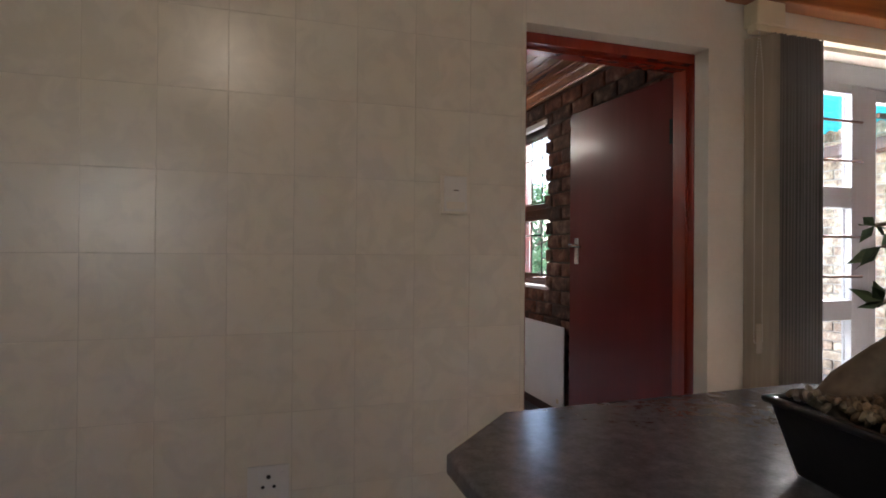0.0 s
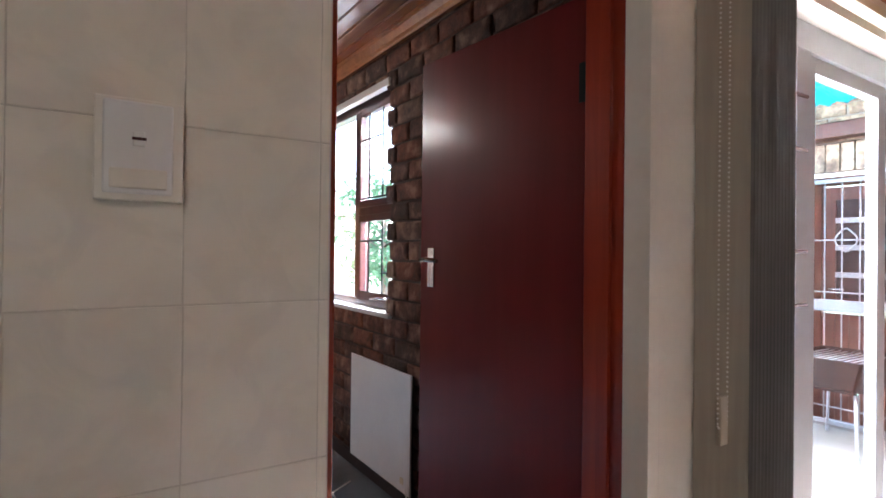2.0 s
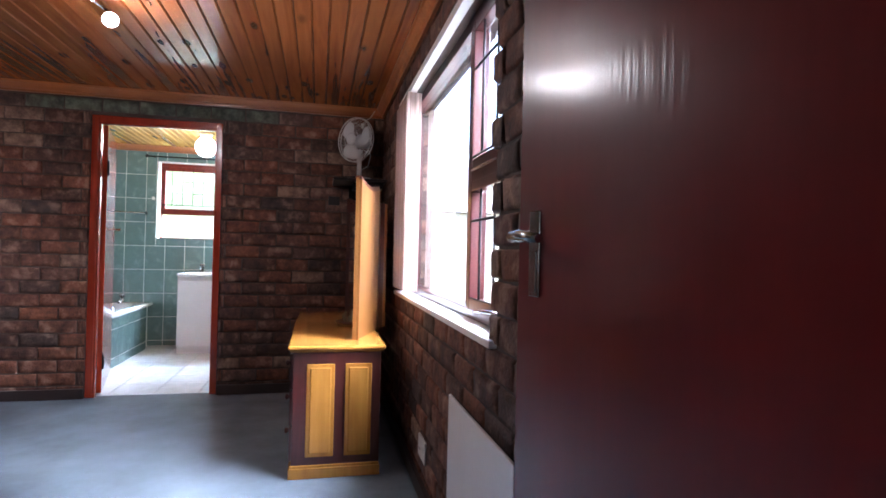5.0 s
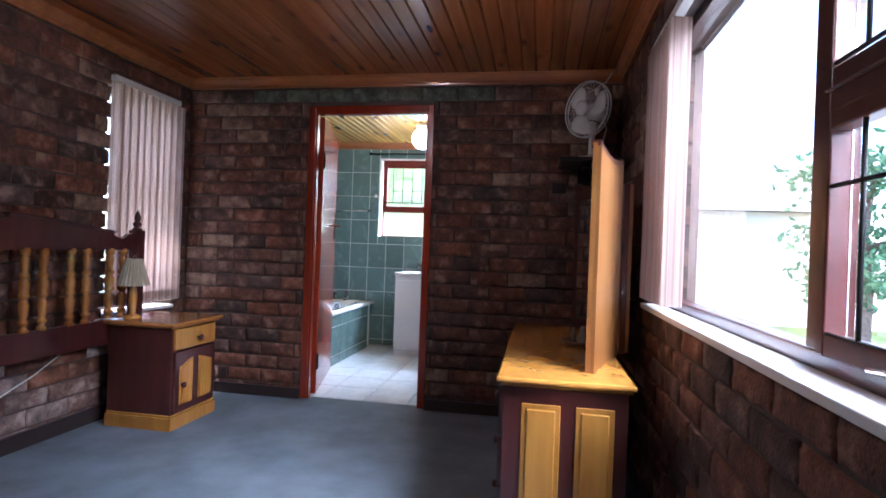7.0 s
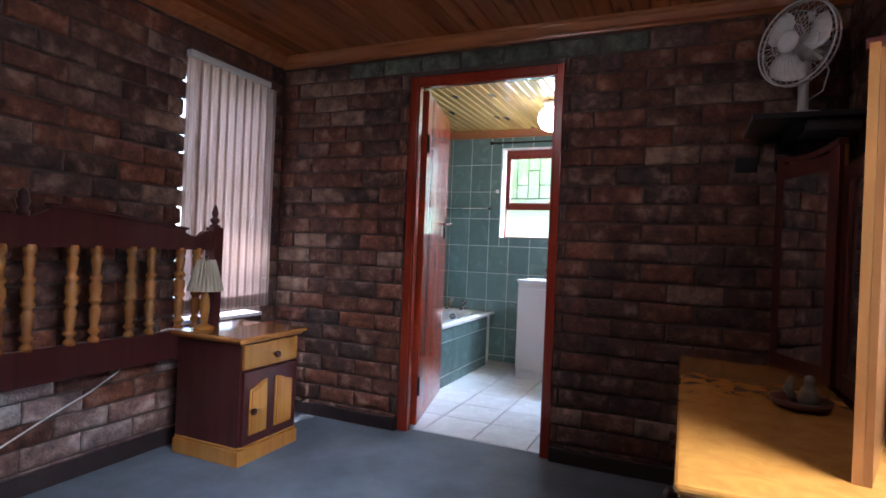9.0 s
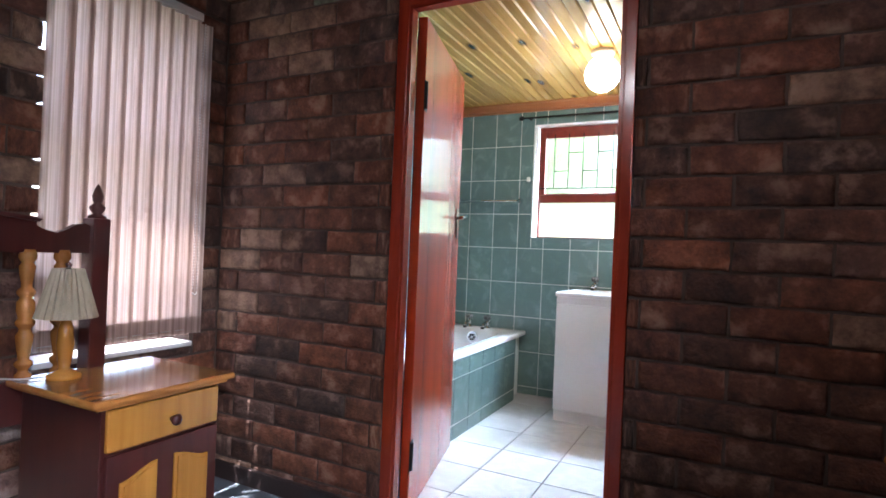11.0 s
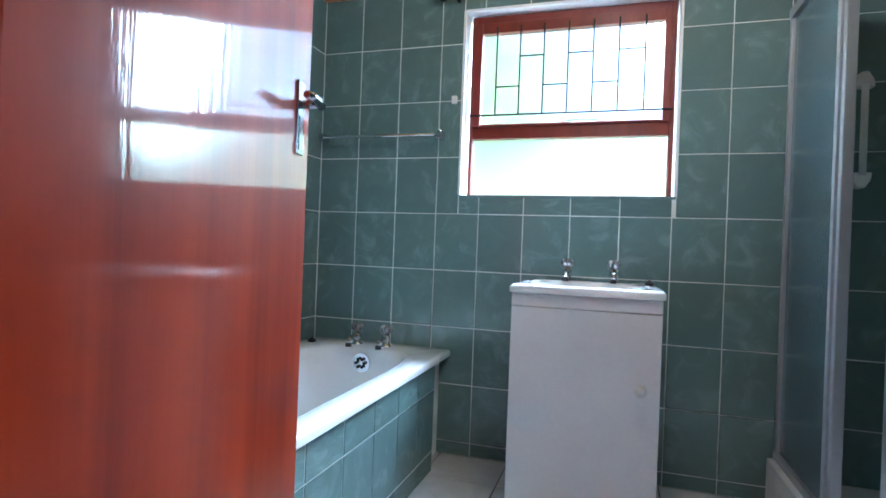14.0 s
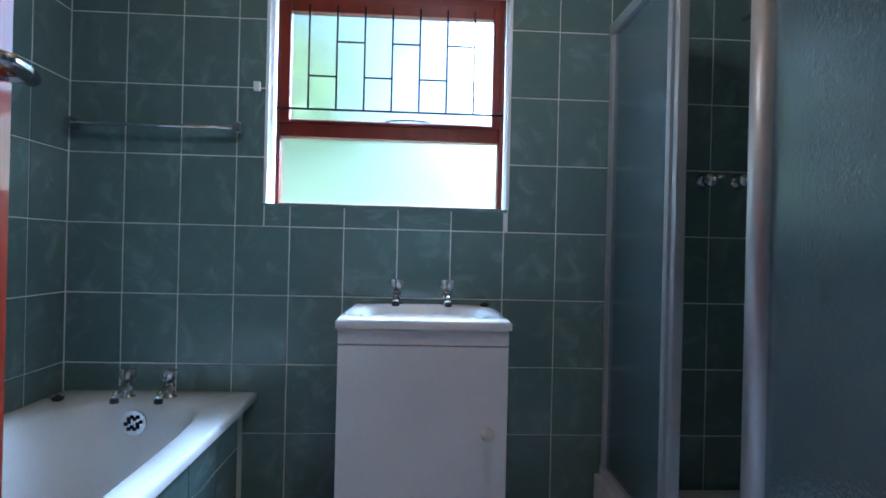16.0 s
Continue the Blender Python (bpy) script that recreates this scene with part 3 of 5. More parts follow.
door_leaf("bathroom_door", pose(-0.209, 6.634, 0, 0, 0, 14.2), 0.83, 2.043, DOOR_RED, "open glossy red-orange varnished flush bathroom door", 1, 1.252)


# ---- windows ----
def frame_bars(parent, name, axis, lo, hi, items, mat):
    for a, b, l, h in items:
        part(name, boxes(((lo, a, l) if axis == 0 else (a, lo, l), (hi, b, h) if axis == 0 else (b, hi, h))), mat, parent, bevel=0.004)


def pane(parent, axis, at, a, b, l, h, mat, label=""):
    p = part("pane", boxes(((at, a, l) if axis == 0 else (a, at, l), (at + 0.005, b, h) if axis == 0 else (b, at + 0.005, h))), mat, parent, label)
    p.visible_shadow = False
    return p


# wide bedroom window
y0, y1, z0, z1 = WIN_R
w1 = tagged(new("window_1"), "mahogany window with burglar bars and white sill", "", "", "structure")
X0, X1 = 1.955, 2.02
frame_bars(w1, "window_frame", 0, X0, X1, [(y0 - 0.02, y0 + 0.035, z0, z1), (y1 - 0.04, y1 + 0.01, z0, z1), (y0 + 0.035, y1 - 0.04, z0, z0 + 0.05), (y0 + 0.035, y1 - 0.04, z1 - 0.05, z1),
                                          (4.07, 4.14, z0 + 0.05, z1 - 0.05), (y0 + 0.035, 4.07, 1.405, 1.47)], MAHOGANY)
frame_bars(w1, "sash", 0, X0 - 0.012, X0 + 0.03, [(y0 + 0.03, y0 + 0.065, z0 + 0.045, 1.415), (4.04, 4.075, z0 + 0.045, 1.415), (y0 + 0.065, 4.04, z0 + 0.045, z0 + 0.09), (y0 + 0.065, 4.04, 1.375, 1.415),
                                                  (y0 + 0.03, y0 + 0.065, 1.46, z1 - 0.045), (4.04, 4.075, 1.46, z1 - 0.045), (y0 + 0.065, 4.04, 1.46, 1.5), (y0 + 0.065, 4.04, z1 - 0.085, z1 - 0.045)], MAHOGANY)
pane(w1, 0, 1.99, 4.14, y1 - 0.04, z0 + 0.05, z1 - 0.05, GLASS)
pane(w1, 0, 1.985, y0 + 0.065, 4.04, z0 + 0.09, 1.375, GLASS)
pane(w1, 0, 1.985, y0 + 0.065, 4.04, 1.5, z1 - 0.085, GLASS)
for lo, hi in ((z0 + 0.06, 1.39), (1.48, z1 - 0.06)):
    ya, yb, m = y0 + 0.05, 4.06, (lo + hi) / 2
    g = part("burglar_bar", tubes([(1.95, ya, lo + 0.03), (1.95, yb + 0.02, lo + 0.03)], [(1.95, ya, lo + 0.33 * (hi - lo)), (1.95, ya + 0.17, lo + 0.33 * (hi - lo))], [(1.95, ya + 0.17, m + 0.1), (1.95, yb, m + 0.1)],
                                 [(1.95, ya + 0.17, lo + 0.03), (1.95, ya + 0.17, hi)], [(1.95, ya + 0.34, lo + 0.03), (1.95, ya + 0.34, hi)], r=0.005), BLACK, w1, "thin black steel burglar bar")
part("window_sill", boxes(((RX - 0.012, y0 - 0.03, z0 - 0.012), (X0, y1 + 0.02, z0 + 0.012)), bevel=0.004), WHITE, w1, "white painted sill")
part("window_stay", tubes([(1.945, 3.66, z0 + 0.07), (1.90, 3.70, z0 + 0.075), (1.90, 3.80, z0 + 0.065)], r=0.006), CHROME, w1, "chrome casement stay")

# window behind the blind
y0, y1, z0, z1 = WIN_L
w2 = tagged(new("window_2"), "mahogany window behind a vertical blind", "", "", "structure")
frame_bars(w2, "window_frame", 0, LX - 0.2, LX - 0.14, [(y0 - 0.04, y0 + 0.02, z0, z1), (y1 - 0.03, y1 + 0.02, z0, z1), (y0 + 0.02, y1 - 0.03, z0, z0 + 0.05), (y0 + 0.02, y1 - 0.03, z1 - 0.05, z1), (y0 + 0.02, y1 - 0.03, 1.44, 1.5)], MAHOGANY)
pane(w2, 0, LX - 0.18, y0 + 0.02, y1 - 0.03, z0 + 0.05, 1.44, GLASS)
pane(w2, 0, LX - 0.18, y0 + 0.02, y1 - 0.03, 1.5, z1 - 0.05, GLASS)
part("window_sill", boxes(((LX - 0.14, y0 - 0.02, z0 - 0.01), (LX + 0.012, y1 + 0.01, z0 + 0.012)), bevel=0.004), WHITE, w2, "white painted sill")

# bathroom window
x0, x1, z0, z1 = WIN_B
w3 = tagged(new("window_3"), "mahogany bathroom window with obscured glass", "", "", "structure")
Y0, Y1 = BY + 0.07, BY + 0.13
frame_bars(w3, "window_frame", 1, Y0, Y1, [(x0 + 0.02, x0 + 0.038, z0, z1), (x1 - 0.034, x1 - 0.012, z0, z1), (x0 + 0.038, x1 - 0.034, z0, z0 + 0.016), (x0 + 0.038, x1 - 0.034, z1 - 0.05, z1), (x0 + 0.038, x1 - 0.034, 1.503, 1.566)], BACKLIT_RED)
frame_bars(w3, "sash", 1, Y0 - 0.014, Y0 + 0.03, [(x0 + 0.034, x0 + 0.076, 1.56, z1 - 0.045), (x1 - 0.063, x1 - 0.03, 1.56, z1 - 0.045), (x0 + 0.076, x1 - 0.063, 1.56, 1.572), (x0 + 0.076, x1 - 0.063, z1 - 0.095, z1 - 0.045)], BACKLIT_RED)
pane(w3, 1, Y0 + 0.03, x0 + 0.038, x1 - 0.034, z0 + 0.016, 1.503, FROST_LOW, "frosted lower pane")
pane(w3, 1, Y0 + 0.02, x0 + 0.076, x1 - 0.063, 1.572, z1 - 0.095, FROST, "obscured upper pane")
BAR_Y, zl, zh, xs = Y0 - 0.022, 1.612, z1 - 0.07, [x0 + 0.15 + 0.1105 * k for k in range(7)]
part("burglar_bar", tubes([(x0 + 0.025, BAR_Y, zl), (x1 - 0.02, BAR_Y, zl)], r=0.0045), BLACK, w3, "thin black steel burglar bar")
for x in xs:
    part("burglar_bar", tubes([(x, BAR_Y, zl), (x, BAR_Y, zh)], r=0.004), BLACK, w3)
for k in range(6):
    z = (1.745, 1.885)[k % 2]
    part("burglar_bar", tubes([(xs[k], BAR_Y, z), (xs[k + 1], BAR_Y, z)], r=0.004), BLACK, w3)
part("window_stay", tubes([(0.02, BAR_Y + 0.006, 1.575), (0.1, BAR_Y - 0.008, 1.578), (0.2, BAR_Y - 0.004, 1.574)], r=0.005), CHROME, w3, "chrome casement stay")
part("window_sill", boxes(((x0 + 0.002, BY - 0.004, z0 - 0.006), (x1 - 0.002, Y0, z0 + 0.006))), TILE_GREEN, w3, "green tiled sill")
part("window_reveal", boxes(((x0 - 0.004, BY - 0.002, z0 + 0.008), (x0 + 0.008, Y0, z1)), ((x1 - 0.008, BY - 0.002, z0 + 0.008), (x1 + 0.004, Y0, z1)), ((x0 + 0.008, BY - 0.002, z1 - 0.008), (x1 - 0.008, Y0, z1 + 0.004))), WHITE, w3, "white painted reveal")

# kitchen window behind the walker
w4 = tagged(new("window_4"), "plain white kitchen window", "", "", "structure")
frame_bars(w4, "window_frame", 1, -3.32, -3.26, [(-2.3, -2.24, 1.05, 2.05), (-1.16, -1.1, 1.05, 2.05), (-2.24, -1.16, 1.05, 1.11), (-2.24, -1.16, 1.99, 2.05)], WHITE)
pane(w4, 1, -3.29, -2.24, -1.16, 1.11, 1.99, GLASS)

# glazed patio door with a barred side light
w5 = tagged(new("door_patio"), "grey aluminium glazed patio door with barred side light", "", "", "structure")
frame_bars(w5, "door_frame", 1, 2.05, 2.11, [(2.06, 2.12, 0, 2.1), (2.84, 2.93, 0.0, 1.99), (4.62, 4.7, 0, 2.1), (2.12, 4.62, 1.99, 2.1), (2.12, 2.84, 0.0, 0.06), (2.93, 4.62, 0.0, 0.03)], ALU_PALE)
frame_bars(w5, "sash", 1, 2.045, 2.10, [(2.55, 2.61, 0.06, 1.99), (2.80, 2.84, 0.06, 1.99), (2.61, 2.80, 1.365, 1.47), (2.61, 2.80, 0.80, 0.90), (2.61, 2.80, 0.06, 0.12), (2.61, 2.80, 1.945, 1.99)], ALU_PALE)
frame_bars(w5, "door_stile", 1, 2.065, 2.115, [(2.93, 3.0, 0.03, 1.99), (3.61, 3.70, 0.03, 1.99), (3.0, 3.61, 0.03, 0.12), (3.0, 3.61, 1.925, 1.99)], ALU_PALE)
pane(w5, 1, 2.085, 2.12, 2.55, 0.06, 1.99, GLASS)
for l, h in ((0.12, 0.8), (0.9, 1.365), (1.47, 1.945)):
    pane(w5, 1, 2.08, 2.61, 2.80, l, h, GLASS)
pane(w5, 1, 2.09, 3.0, 3.61, 0.12, 1.925, GLASS)
pane(w5, 1, 2.075, 3.70, 4.62, 0.03, 1.99, GLASS)
for z in (1.80, 1.60, 1.22, 1.02):
    part("security_bar", tubes([(2.56, 2.03, z), (2.85, 2.03, z)], r=0.007), BROWN_TIMBER, w5, "thin dark security bar")


# ---- patio outside ----
structure("ground", boxes(((-60, -60, -0.5), (60, 60, -0.16))), GRASS, "lawn and garden ground")
structure("pavement", boxes(((2.11, 2.16, -0.3), (9.0, 12.0, -0.075))), CONCRETE, "pale concrete patio paving in the sun")


def brick_facade(name, x, y0, y1, z0, z1, holes, label):
    wb = wall(name, 0, x + 0.01, x + 0.25, y0, y1, z0, z1, holes, PALE_MORTAR, label)
    bm, row, z = bmesh.new(), 0, z0
    while z < z1 - 0.02:
        y = y0 - (row % 2) * 0.12
        while y < y1:
            a, b = max(y, y0), min(y + 0.235, y1)
            for ra, rb, rl, rh in holed(a, b, z + 0.005, min(z + 0.085, z1), holes):
                if rb - ra > 0.03:
                    box(bm, (x - 0.004, ra + 0.005, rl), (x + 0.03, rb - 0.005, rh))
            y += 0.245
        z, row = z + 0.094, row + 1
    st = part("brick_face", bm, PALE_BRICK, wb, "pale brown face brick")
    tagged(st, "", "", "", "stuff")
    return wb


GATE = (2.05, 3.12, -0.08, 1.83)
brick_facade("wall_patio", 5.3, 0.5, 5.8, -0.1, 2.75, [GATE, (2.0, 3.17, 1.83, 2.06)], "pale brick house wall across the patio")
bm = bmesh.new()
y = 2.01
while y < 3.15:
    box(bm, (5.29, y, 1.84), (5.4, y + 0.085, 2.05))
    y += 0.096
single("brick_lintel", bm, PALE_BRICK, "soldier course of pale bricks over the gate", "lintel")
single("timber_beam", boxes(((5.17, 0.9, 2.075), (5.294, 5.5, 2.19)), bevel=0.008), BROWN_TIMBER, "dark brown timber beam along the patio wall", "beam")

# stable door behind the steel gate
d = thing("stable_door", pose(5.44, 2.05, -0.08), "brown timber back door with a dark glazed top", "door")
part("frame", boxes(((0, 0.0, 0), (0.08, 0.07, 1.9)), ((0, 1.0, 0), (0.08, 1.07, 1.9)), ((0, 0.07, 1.83), (0.08, 1.0, 1.9))), BROWN_TIMBER, d)
part("lower_leaf", boxes(*[((0.02, 0.07 + 0.0935 * k, 0.02), (0.06, 0.07 + 0.0935 * k + 0.09, 0.84)) for k in range(10)]), BROWN_TIMBER, d)
up = part("upper_leaf", boxes(((0.02, 0.07, 0.86), (0.06, 0.17, 1.82)), ((0.02, 0.91, 0.86), (0.06, 1.0, 1.82)), ((0.02, 0.17, 0.86), (0.06, 0.91, 0.96)), ((0.02, 0.17, 1.72), (0.06, 0.91, 1.82))), BROWN_TIMBER, d)
part("glass", boxes(((0.036, 0.17, 0.96), (0.044, 0.91, 1.72))), BLACK_PLASTIC, up, "dark glass")
for z in (1.12, 1.33, 1.54):
    part("glazing_bar", boxes(((0.012, 0.17, z), (0.034, 0.91, z + 0.04)), bevel=0.003), GATE_PAINT, up, "pale louvre bar")
part("handle", tubes([(0.02, 0.93, 1.03), (-0.03, 0.93, 1.03), (-0.03, 0.83, 1.03)], r=0.01), CHROME, d, "steel lever handle")

g = thing("security_gate", pose(5.33, 2.05, -0.07), "white steel security gate with ring ornaments", "gate")
part("gate_frame", boxes(((0, 0, 0), (0.03, 0.03, 1.86)), ((0, 1.04, 0), (0.03, 1.07, 1.86)), ((0, 0.03, 1.83), (0.03, 1.04, 1.86)), ((0, 0.03, 0), (0.03, 1.04, 0.03)), ((0, 0.03, 0.857), (0.03, 1.04, 0.942)), bevel=0.003), GATE_PAINT, g)
for k in range(8):
    part("bar", tubes([(0.015, 0.132 + 0.115 * k, 0.03), (0.015, 0.132 + 0.115 * k, 1.835)], r=0.0055), GATE_PAINT, g)
for z in (1.396, 1.0, 0.49, 0.13):
    part("cross_bar", tubes([(0.015, 0.03, z), (0.015, 1.04, z)], r=0.0055), GATE_PAINT, g)
for z in (1.396, 0.49):
    pts = []
    for a in range(33):
        u = a * math.pi / 16
        pts.append((0.004, 0.792 + 0.072 * math.cos(u), z + 0.062 * math.sin(u) + 0.026 * math.copysign(abs(math.sin(u)) ** 9, math.sin(u))))
    part("ring", tubes(pts, r=0.006), GATE_PAINT, g, "white pointed ring ornament")

# corrugated roof over the patio
bm = bmesh.new()
rows_ = []
for i in range(121):
    y = 2.17 + i * 0.03
    dz = 0.012 * math.cos(i * math.pi / 2)
    rows_.append([bm.verts.new((x, y, 2.34 + (5.45 - x) * 0.10 + dz + o)) for o in (0, 0.003) for x in (5.45, 3.2)])
for a, b in zip(rows_, rows_[1:]):
    bm.faces.new((a[0], a[1], b[1], b[0])), bm.faces.new((a[2], b[2], b[3], a[3]))
roof = thing("patio_roof", pose(0, 0, 0), "turquoise corrugated patio roof on timber rafters", "roof")
part("sheet", bm, TURQUOISE, roof)
for y in (2.45, 3.35, 4.25, 5.15):
    part("rafter", boxes(((4.9, y, 2.30), (5.3, y + 0.05, 2.335))), BROWN_TIMBER, roof)

br = thing("braai_stand", pose(4.55, 2.45, -0.075), "black steel barbecue trough on thin legs", "barbecue")
bm = bmesh.new()
outline(bm, [(0.0, 0.62), (0.05, 0.42), (0.42, 0.42), (0.47, 0.62), (0.455, 0.62), (0.41, 0.435), (0.06, 0.435), (0.015, 0.62)], 0.62, 0, 0.0)
part("trough", bm, BLACK, br)
part("end_plate", boxes(((0, 0.0, 0.44), (0.012, 0.47, 0.62))), BLACK, br)
part("end_plate", boxes(((0.608, 0.0, 0.44), (0.62, 0.47, 0.62))), BLACK, br)
part("grid", tubes(*[[(0.02, 0.03 + 0.04 * k, 0.6), (0.6, 0.03 + 0.04 * k, 0.6)] for k in range(11)], r=0.004), ALU_PALE, br, "steel cooking grid")
for x, y in ((0.05, 0.06), (0.57, 0.06), (0.05, 0.41), (0.57, 0.41)):
    part("leg", tubes([(x, y, 0.44), (x + (0.04 if x > 0.3 else -0.04), y + (0.03 if y > 0.2 else -0.03), 0.0)], r=0.011), ALU_PALE, br, "thin grey steel leg")


# ---- bathroom ----
tub = thing("bathtub", pose(0, 0, 0), "white built-in bathtub with a green tiled side panel", "bathtub")
part("side_panel", boxes(((-0.53, 6.9, 0), (-0.4545, 8.60, 0.466)), ((-0.53, 8.60, 0), (-0.502, BY - 0.002, 0.466))), GROUT_PALE, tub)


def tub_shell(x0, x1, y0, y1, z, depth):
    """Rim slab with a rounded basin sunk into it."""
    bm = bmesh.new()
    cx, cy, n = (x0 + x1) / 2, (y0 + y1) / 2, 48
    rings = []
    for inset, dz, power in ((0.0, -0.03, 90), (0.001, -0.012, 90), (0.005, -0.003, 75), (0.014, 0.0, 60), (0.085, 0.0, 5), (0.10, -0.012, 4.5), (0.115, -0.06, 4), (0.16, -depth + 0.05, 3.5), (0.21, -depth, 3)):
        ring = []
        for k in range(n):
            a = 2 * math.pi * k / n
            c, s = math.cos(a), math.sin(a)
            r = (abs(c) ** power + abs(s) ** power) ** (-1 / power)
            far = 0.06 if inset > 0.05 and s > 0 else 0
            ring.append(bm.verts.new((cx + c * r * ((x1 - x0) / 2 - inset), cy + s * r * ((y1 - y0) / 2 - inset - far), z + dz)))
        rings.append(ring)
    for a, b in zip(rings, rings[1:]):
        for k in range(n):
            bm.faces.new((a[k], a[(k + 1) % n], b[(k + 1) % n], b[k])).smooth = True
    bm.faces.new(rings[-1])
    return bm


part("basin", tub_shell(BX + 0.004, -0.443, 6.9, BY - 0.004, 0.497, 0.36), PORCELAIN, tub)
part("overflow", turned([(0.0, 0.012), (0.033, 0.01), (0.043, 0.004), (0.043, -0.004)], (-0.82, 8.628, 0.43), 20, 1), HANDLE, tub, "round chrome overflow")
part("overflow_holes", boxes(*[((-0.82 + 0.02 * math.cos(a) - 0.006, 8.611, 0.43 + 0.02 * math.sin(a) - 0.006), (-0.82 + 0.02 * math.cos(a) + 0.006, 8.6155, 0.43 + 0.02 * math.sin(a) + 0.006)) for a in (0, 1.05, 2.09, 3.14, 4.19, 5.24)]), BLACK, tub)
part("grab_grip", tubes([(-0.55, 7.75, 0.44), (-0.575, 7.78, 0.41), (-0.58, 7.9, 0.40), (-0.575, 8.02, 0.41), (-0.55, 8.05, 0.44)], r=0.011), CHROME, tub, "chrome grip")


def tap(x, y, z, s=1.0):
    t = thing("tap", pose(x, y, z), "small chrome pillar tap with a faceted clear head", "tap", "bathroom taps")
    part("body", turned([(0.019 * s, 0), (0.019 * s, 0.005), (0.012 * s, 0.01), (0.011 * s, 0.022 * s), (0.014 * s, 0.03 * s), (0.011 * s, 0.038 * s), (0.006 * s, 0.044 * s)], segs=16), CHROME, t)
    sp_ = part("spout", tubes([(0, 0.0, 0.026 * s), (0, -0.03 * s, 0.03 * s), (0, -0.055 * s, 0.024 * s), (0, -0.062 * s, 0.012 * s)], r=0.0085 * s), CHROME, t)
    part("nozzle", turned([(0.0105 * s, 0.0), (0.0105 * s, 0.01 * s), (0.006 * s, 0.012 * s)], (0, -0.062 * s, 0.002 * s), 12), BLACK_PLASTIC, sp_, "dark nozzle")
    head = bmesh.new()
    for k in range(4):
        a_ = k * math.pi / 2 + 0.4
        lathe(head, [(0.004 * s, 0.044 * s), (0.009 * s, 0.05 * s), (0.0105 * s, 0.062 * s), (0.007 * s, 0.072 * s), (0.0, 0.073 * s)], (0.011 * s * math.cos(a_), 0.011 * s * math.sin(a_), 0), 8)
    part("head", head, TAP_HEAD, t, "clear faceted tap head")
    return t


for x in (-0.885, -0.735):
    tap(x, 8.71, 0.497, 1.42)
for x, y, z, r in ((-1.10, 8.66, 0.497, 0.022), (0.415, 8.69, 0.852, 0.02)):
    p = thing("sink_plug", pose(x, y, z), "black rubber plug lying on the white rim", "plug", "plugs")
    part("plug", turned([(r * 0.8, 0), (r, 0.012), (r * 0.4, 0.016), (0.006, 0.022)], segs=14), BLACK_PLASTIC, p)
    part("chain", tubes([(0, 0, 0.02), (-0.02, 0.01, 0.006), (-0.05, 0.015, 0.004), (-0.07, 0.03, 0.004)], r=0.002), CHROME, p)

v = thing("vanity_unit", pose(0, 0, 0), "white vanity cupboard with a moulded basin top", "vanity")
part("cabinet", boxes(((-0.073, 8.30, 0.07), (0.439, BY - 0.003, 0.823)), bevel=0.003), WHITE, v)
part("plinth", boxes(((-0.068, 8.296, 0.0), (0.434, BY - 0.003, 0.07))), WHITE, v)
part("fascia", boxes(((-0.072, 8.282, 0.777), (0.438, 8.299, 0.821)), bevel=0.002), WHITE, v)
dr = part("door", boxes(((-0.072, 8.282, 0.075), (0.438, 8.299, 0.774)), bevel=0.003), WHITE, v)
part("knob", turned([(0.009, 0), (0.009, -0.012), (0.018, -0.018), (0.02, -0.026), (0.013, -0.034), (0, -0.036)], (0.375, 8.282, 0.52), 16, 1), WHITE_PLASTIC, dr, "round white knob")
bm = bmesh.new()
n, rings = 48, []
for inx, iny, dz, power in ((0.0, 0.0, -0.028, 70), (0.0, 0.0, -0.008, 70), (0.008, 0.008, 0.0, 50), (0.06, 0.07, 0.002, 5), (0.07, 0.085, -0.008, 4), (0.11, 0.12, -0.08, 3), (0.19, 0.17, -0.11, 2.5)):
    ring = []
    for k in range(n):
        a = 2 * math.pi * k / n
        c, s = math.cos(a), math.sin(a)
        r = (abs(c) ** power + abs(s) ** power) ** (-1 / power)
        ring.append(bm.verts.new((0.183 + c * r * (0.265 - inx), 8.5455 - (0.045 if iny > 0.05 else 0) + s * r * (0.2725 - iny), 0.852 + dz)))
    rings.append(ring)
for a, b in zip(rings, rings[1:]):
    for k in range(n):
        bm.faces.new((a[k], a[(k + 1) % n], b[(k + 1) % n], b[k])).smooth = True
bm.faces.new(rings[-1])
part("basin_top", bm, PORCELAIN, v, "white moulded basin top")
for x in (0.085, 0.275):
    tap(x, 8.725, 0.852, 1.32)

b = thing("towel_rail", pose(0, 0, 0), "thin chrome towel rail on the tiled wall", "towel rail")
part("rail", tubes([(-1.165, 8.765, 1.505), (-0.522, 8.765, 1.505)], r=0.008), CHROME, b)
for x in (-1.15, -0.53):
    part("bracket", boxes(((x - 0.012, 8.755, 1.485), (x + 0.012, BY - 0.001, 1.525)), bevel=0.003), CHROME, b)
b = thing("curtain_rod", pose(0, 0, 0), "black steel curtain rod above the bathroom window", "curtain rod")
part("rod", tubes([(-0.53, 8.77, 2.15), (0.56, 8.77, 2.15)], r=0.008), BLACK, b)
for x in (-0.535, 0.565):
    part("finial", turned([(0.008, -0.02), (0.017, -0.012), (0.019, 0.0), (0.014, 0.014), (0.0, 0.02)], (x, 8.77, 2.15), 12, 0), BLACK, b)
for x in (-0.47, 0.5):
    part("bracket", boxes(((x - 0.006, 8.775, 2.14), (x + 0.006, BY - 0.001, 2.16))), BLACK, b)
single("wall_hook", boxes(((-0.487, 8.80, 1.66), (-0.462, BY - 0.001, 1.695)), bevel=0.003), WHITE_PLASTIC, "small white hook on the tiles", "hook")

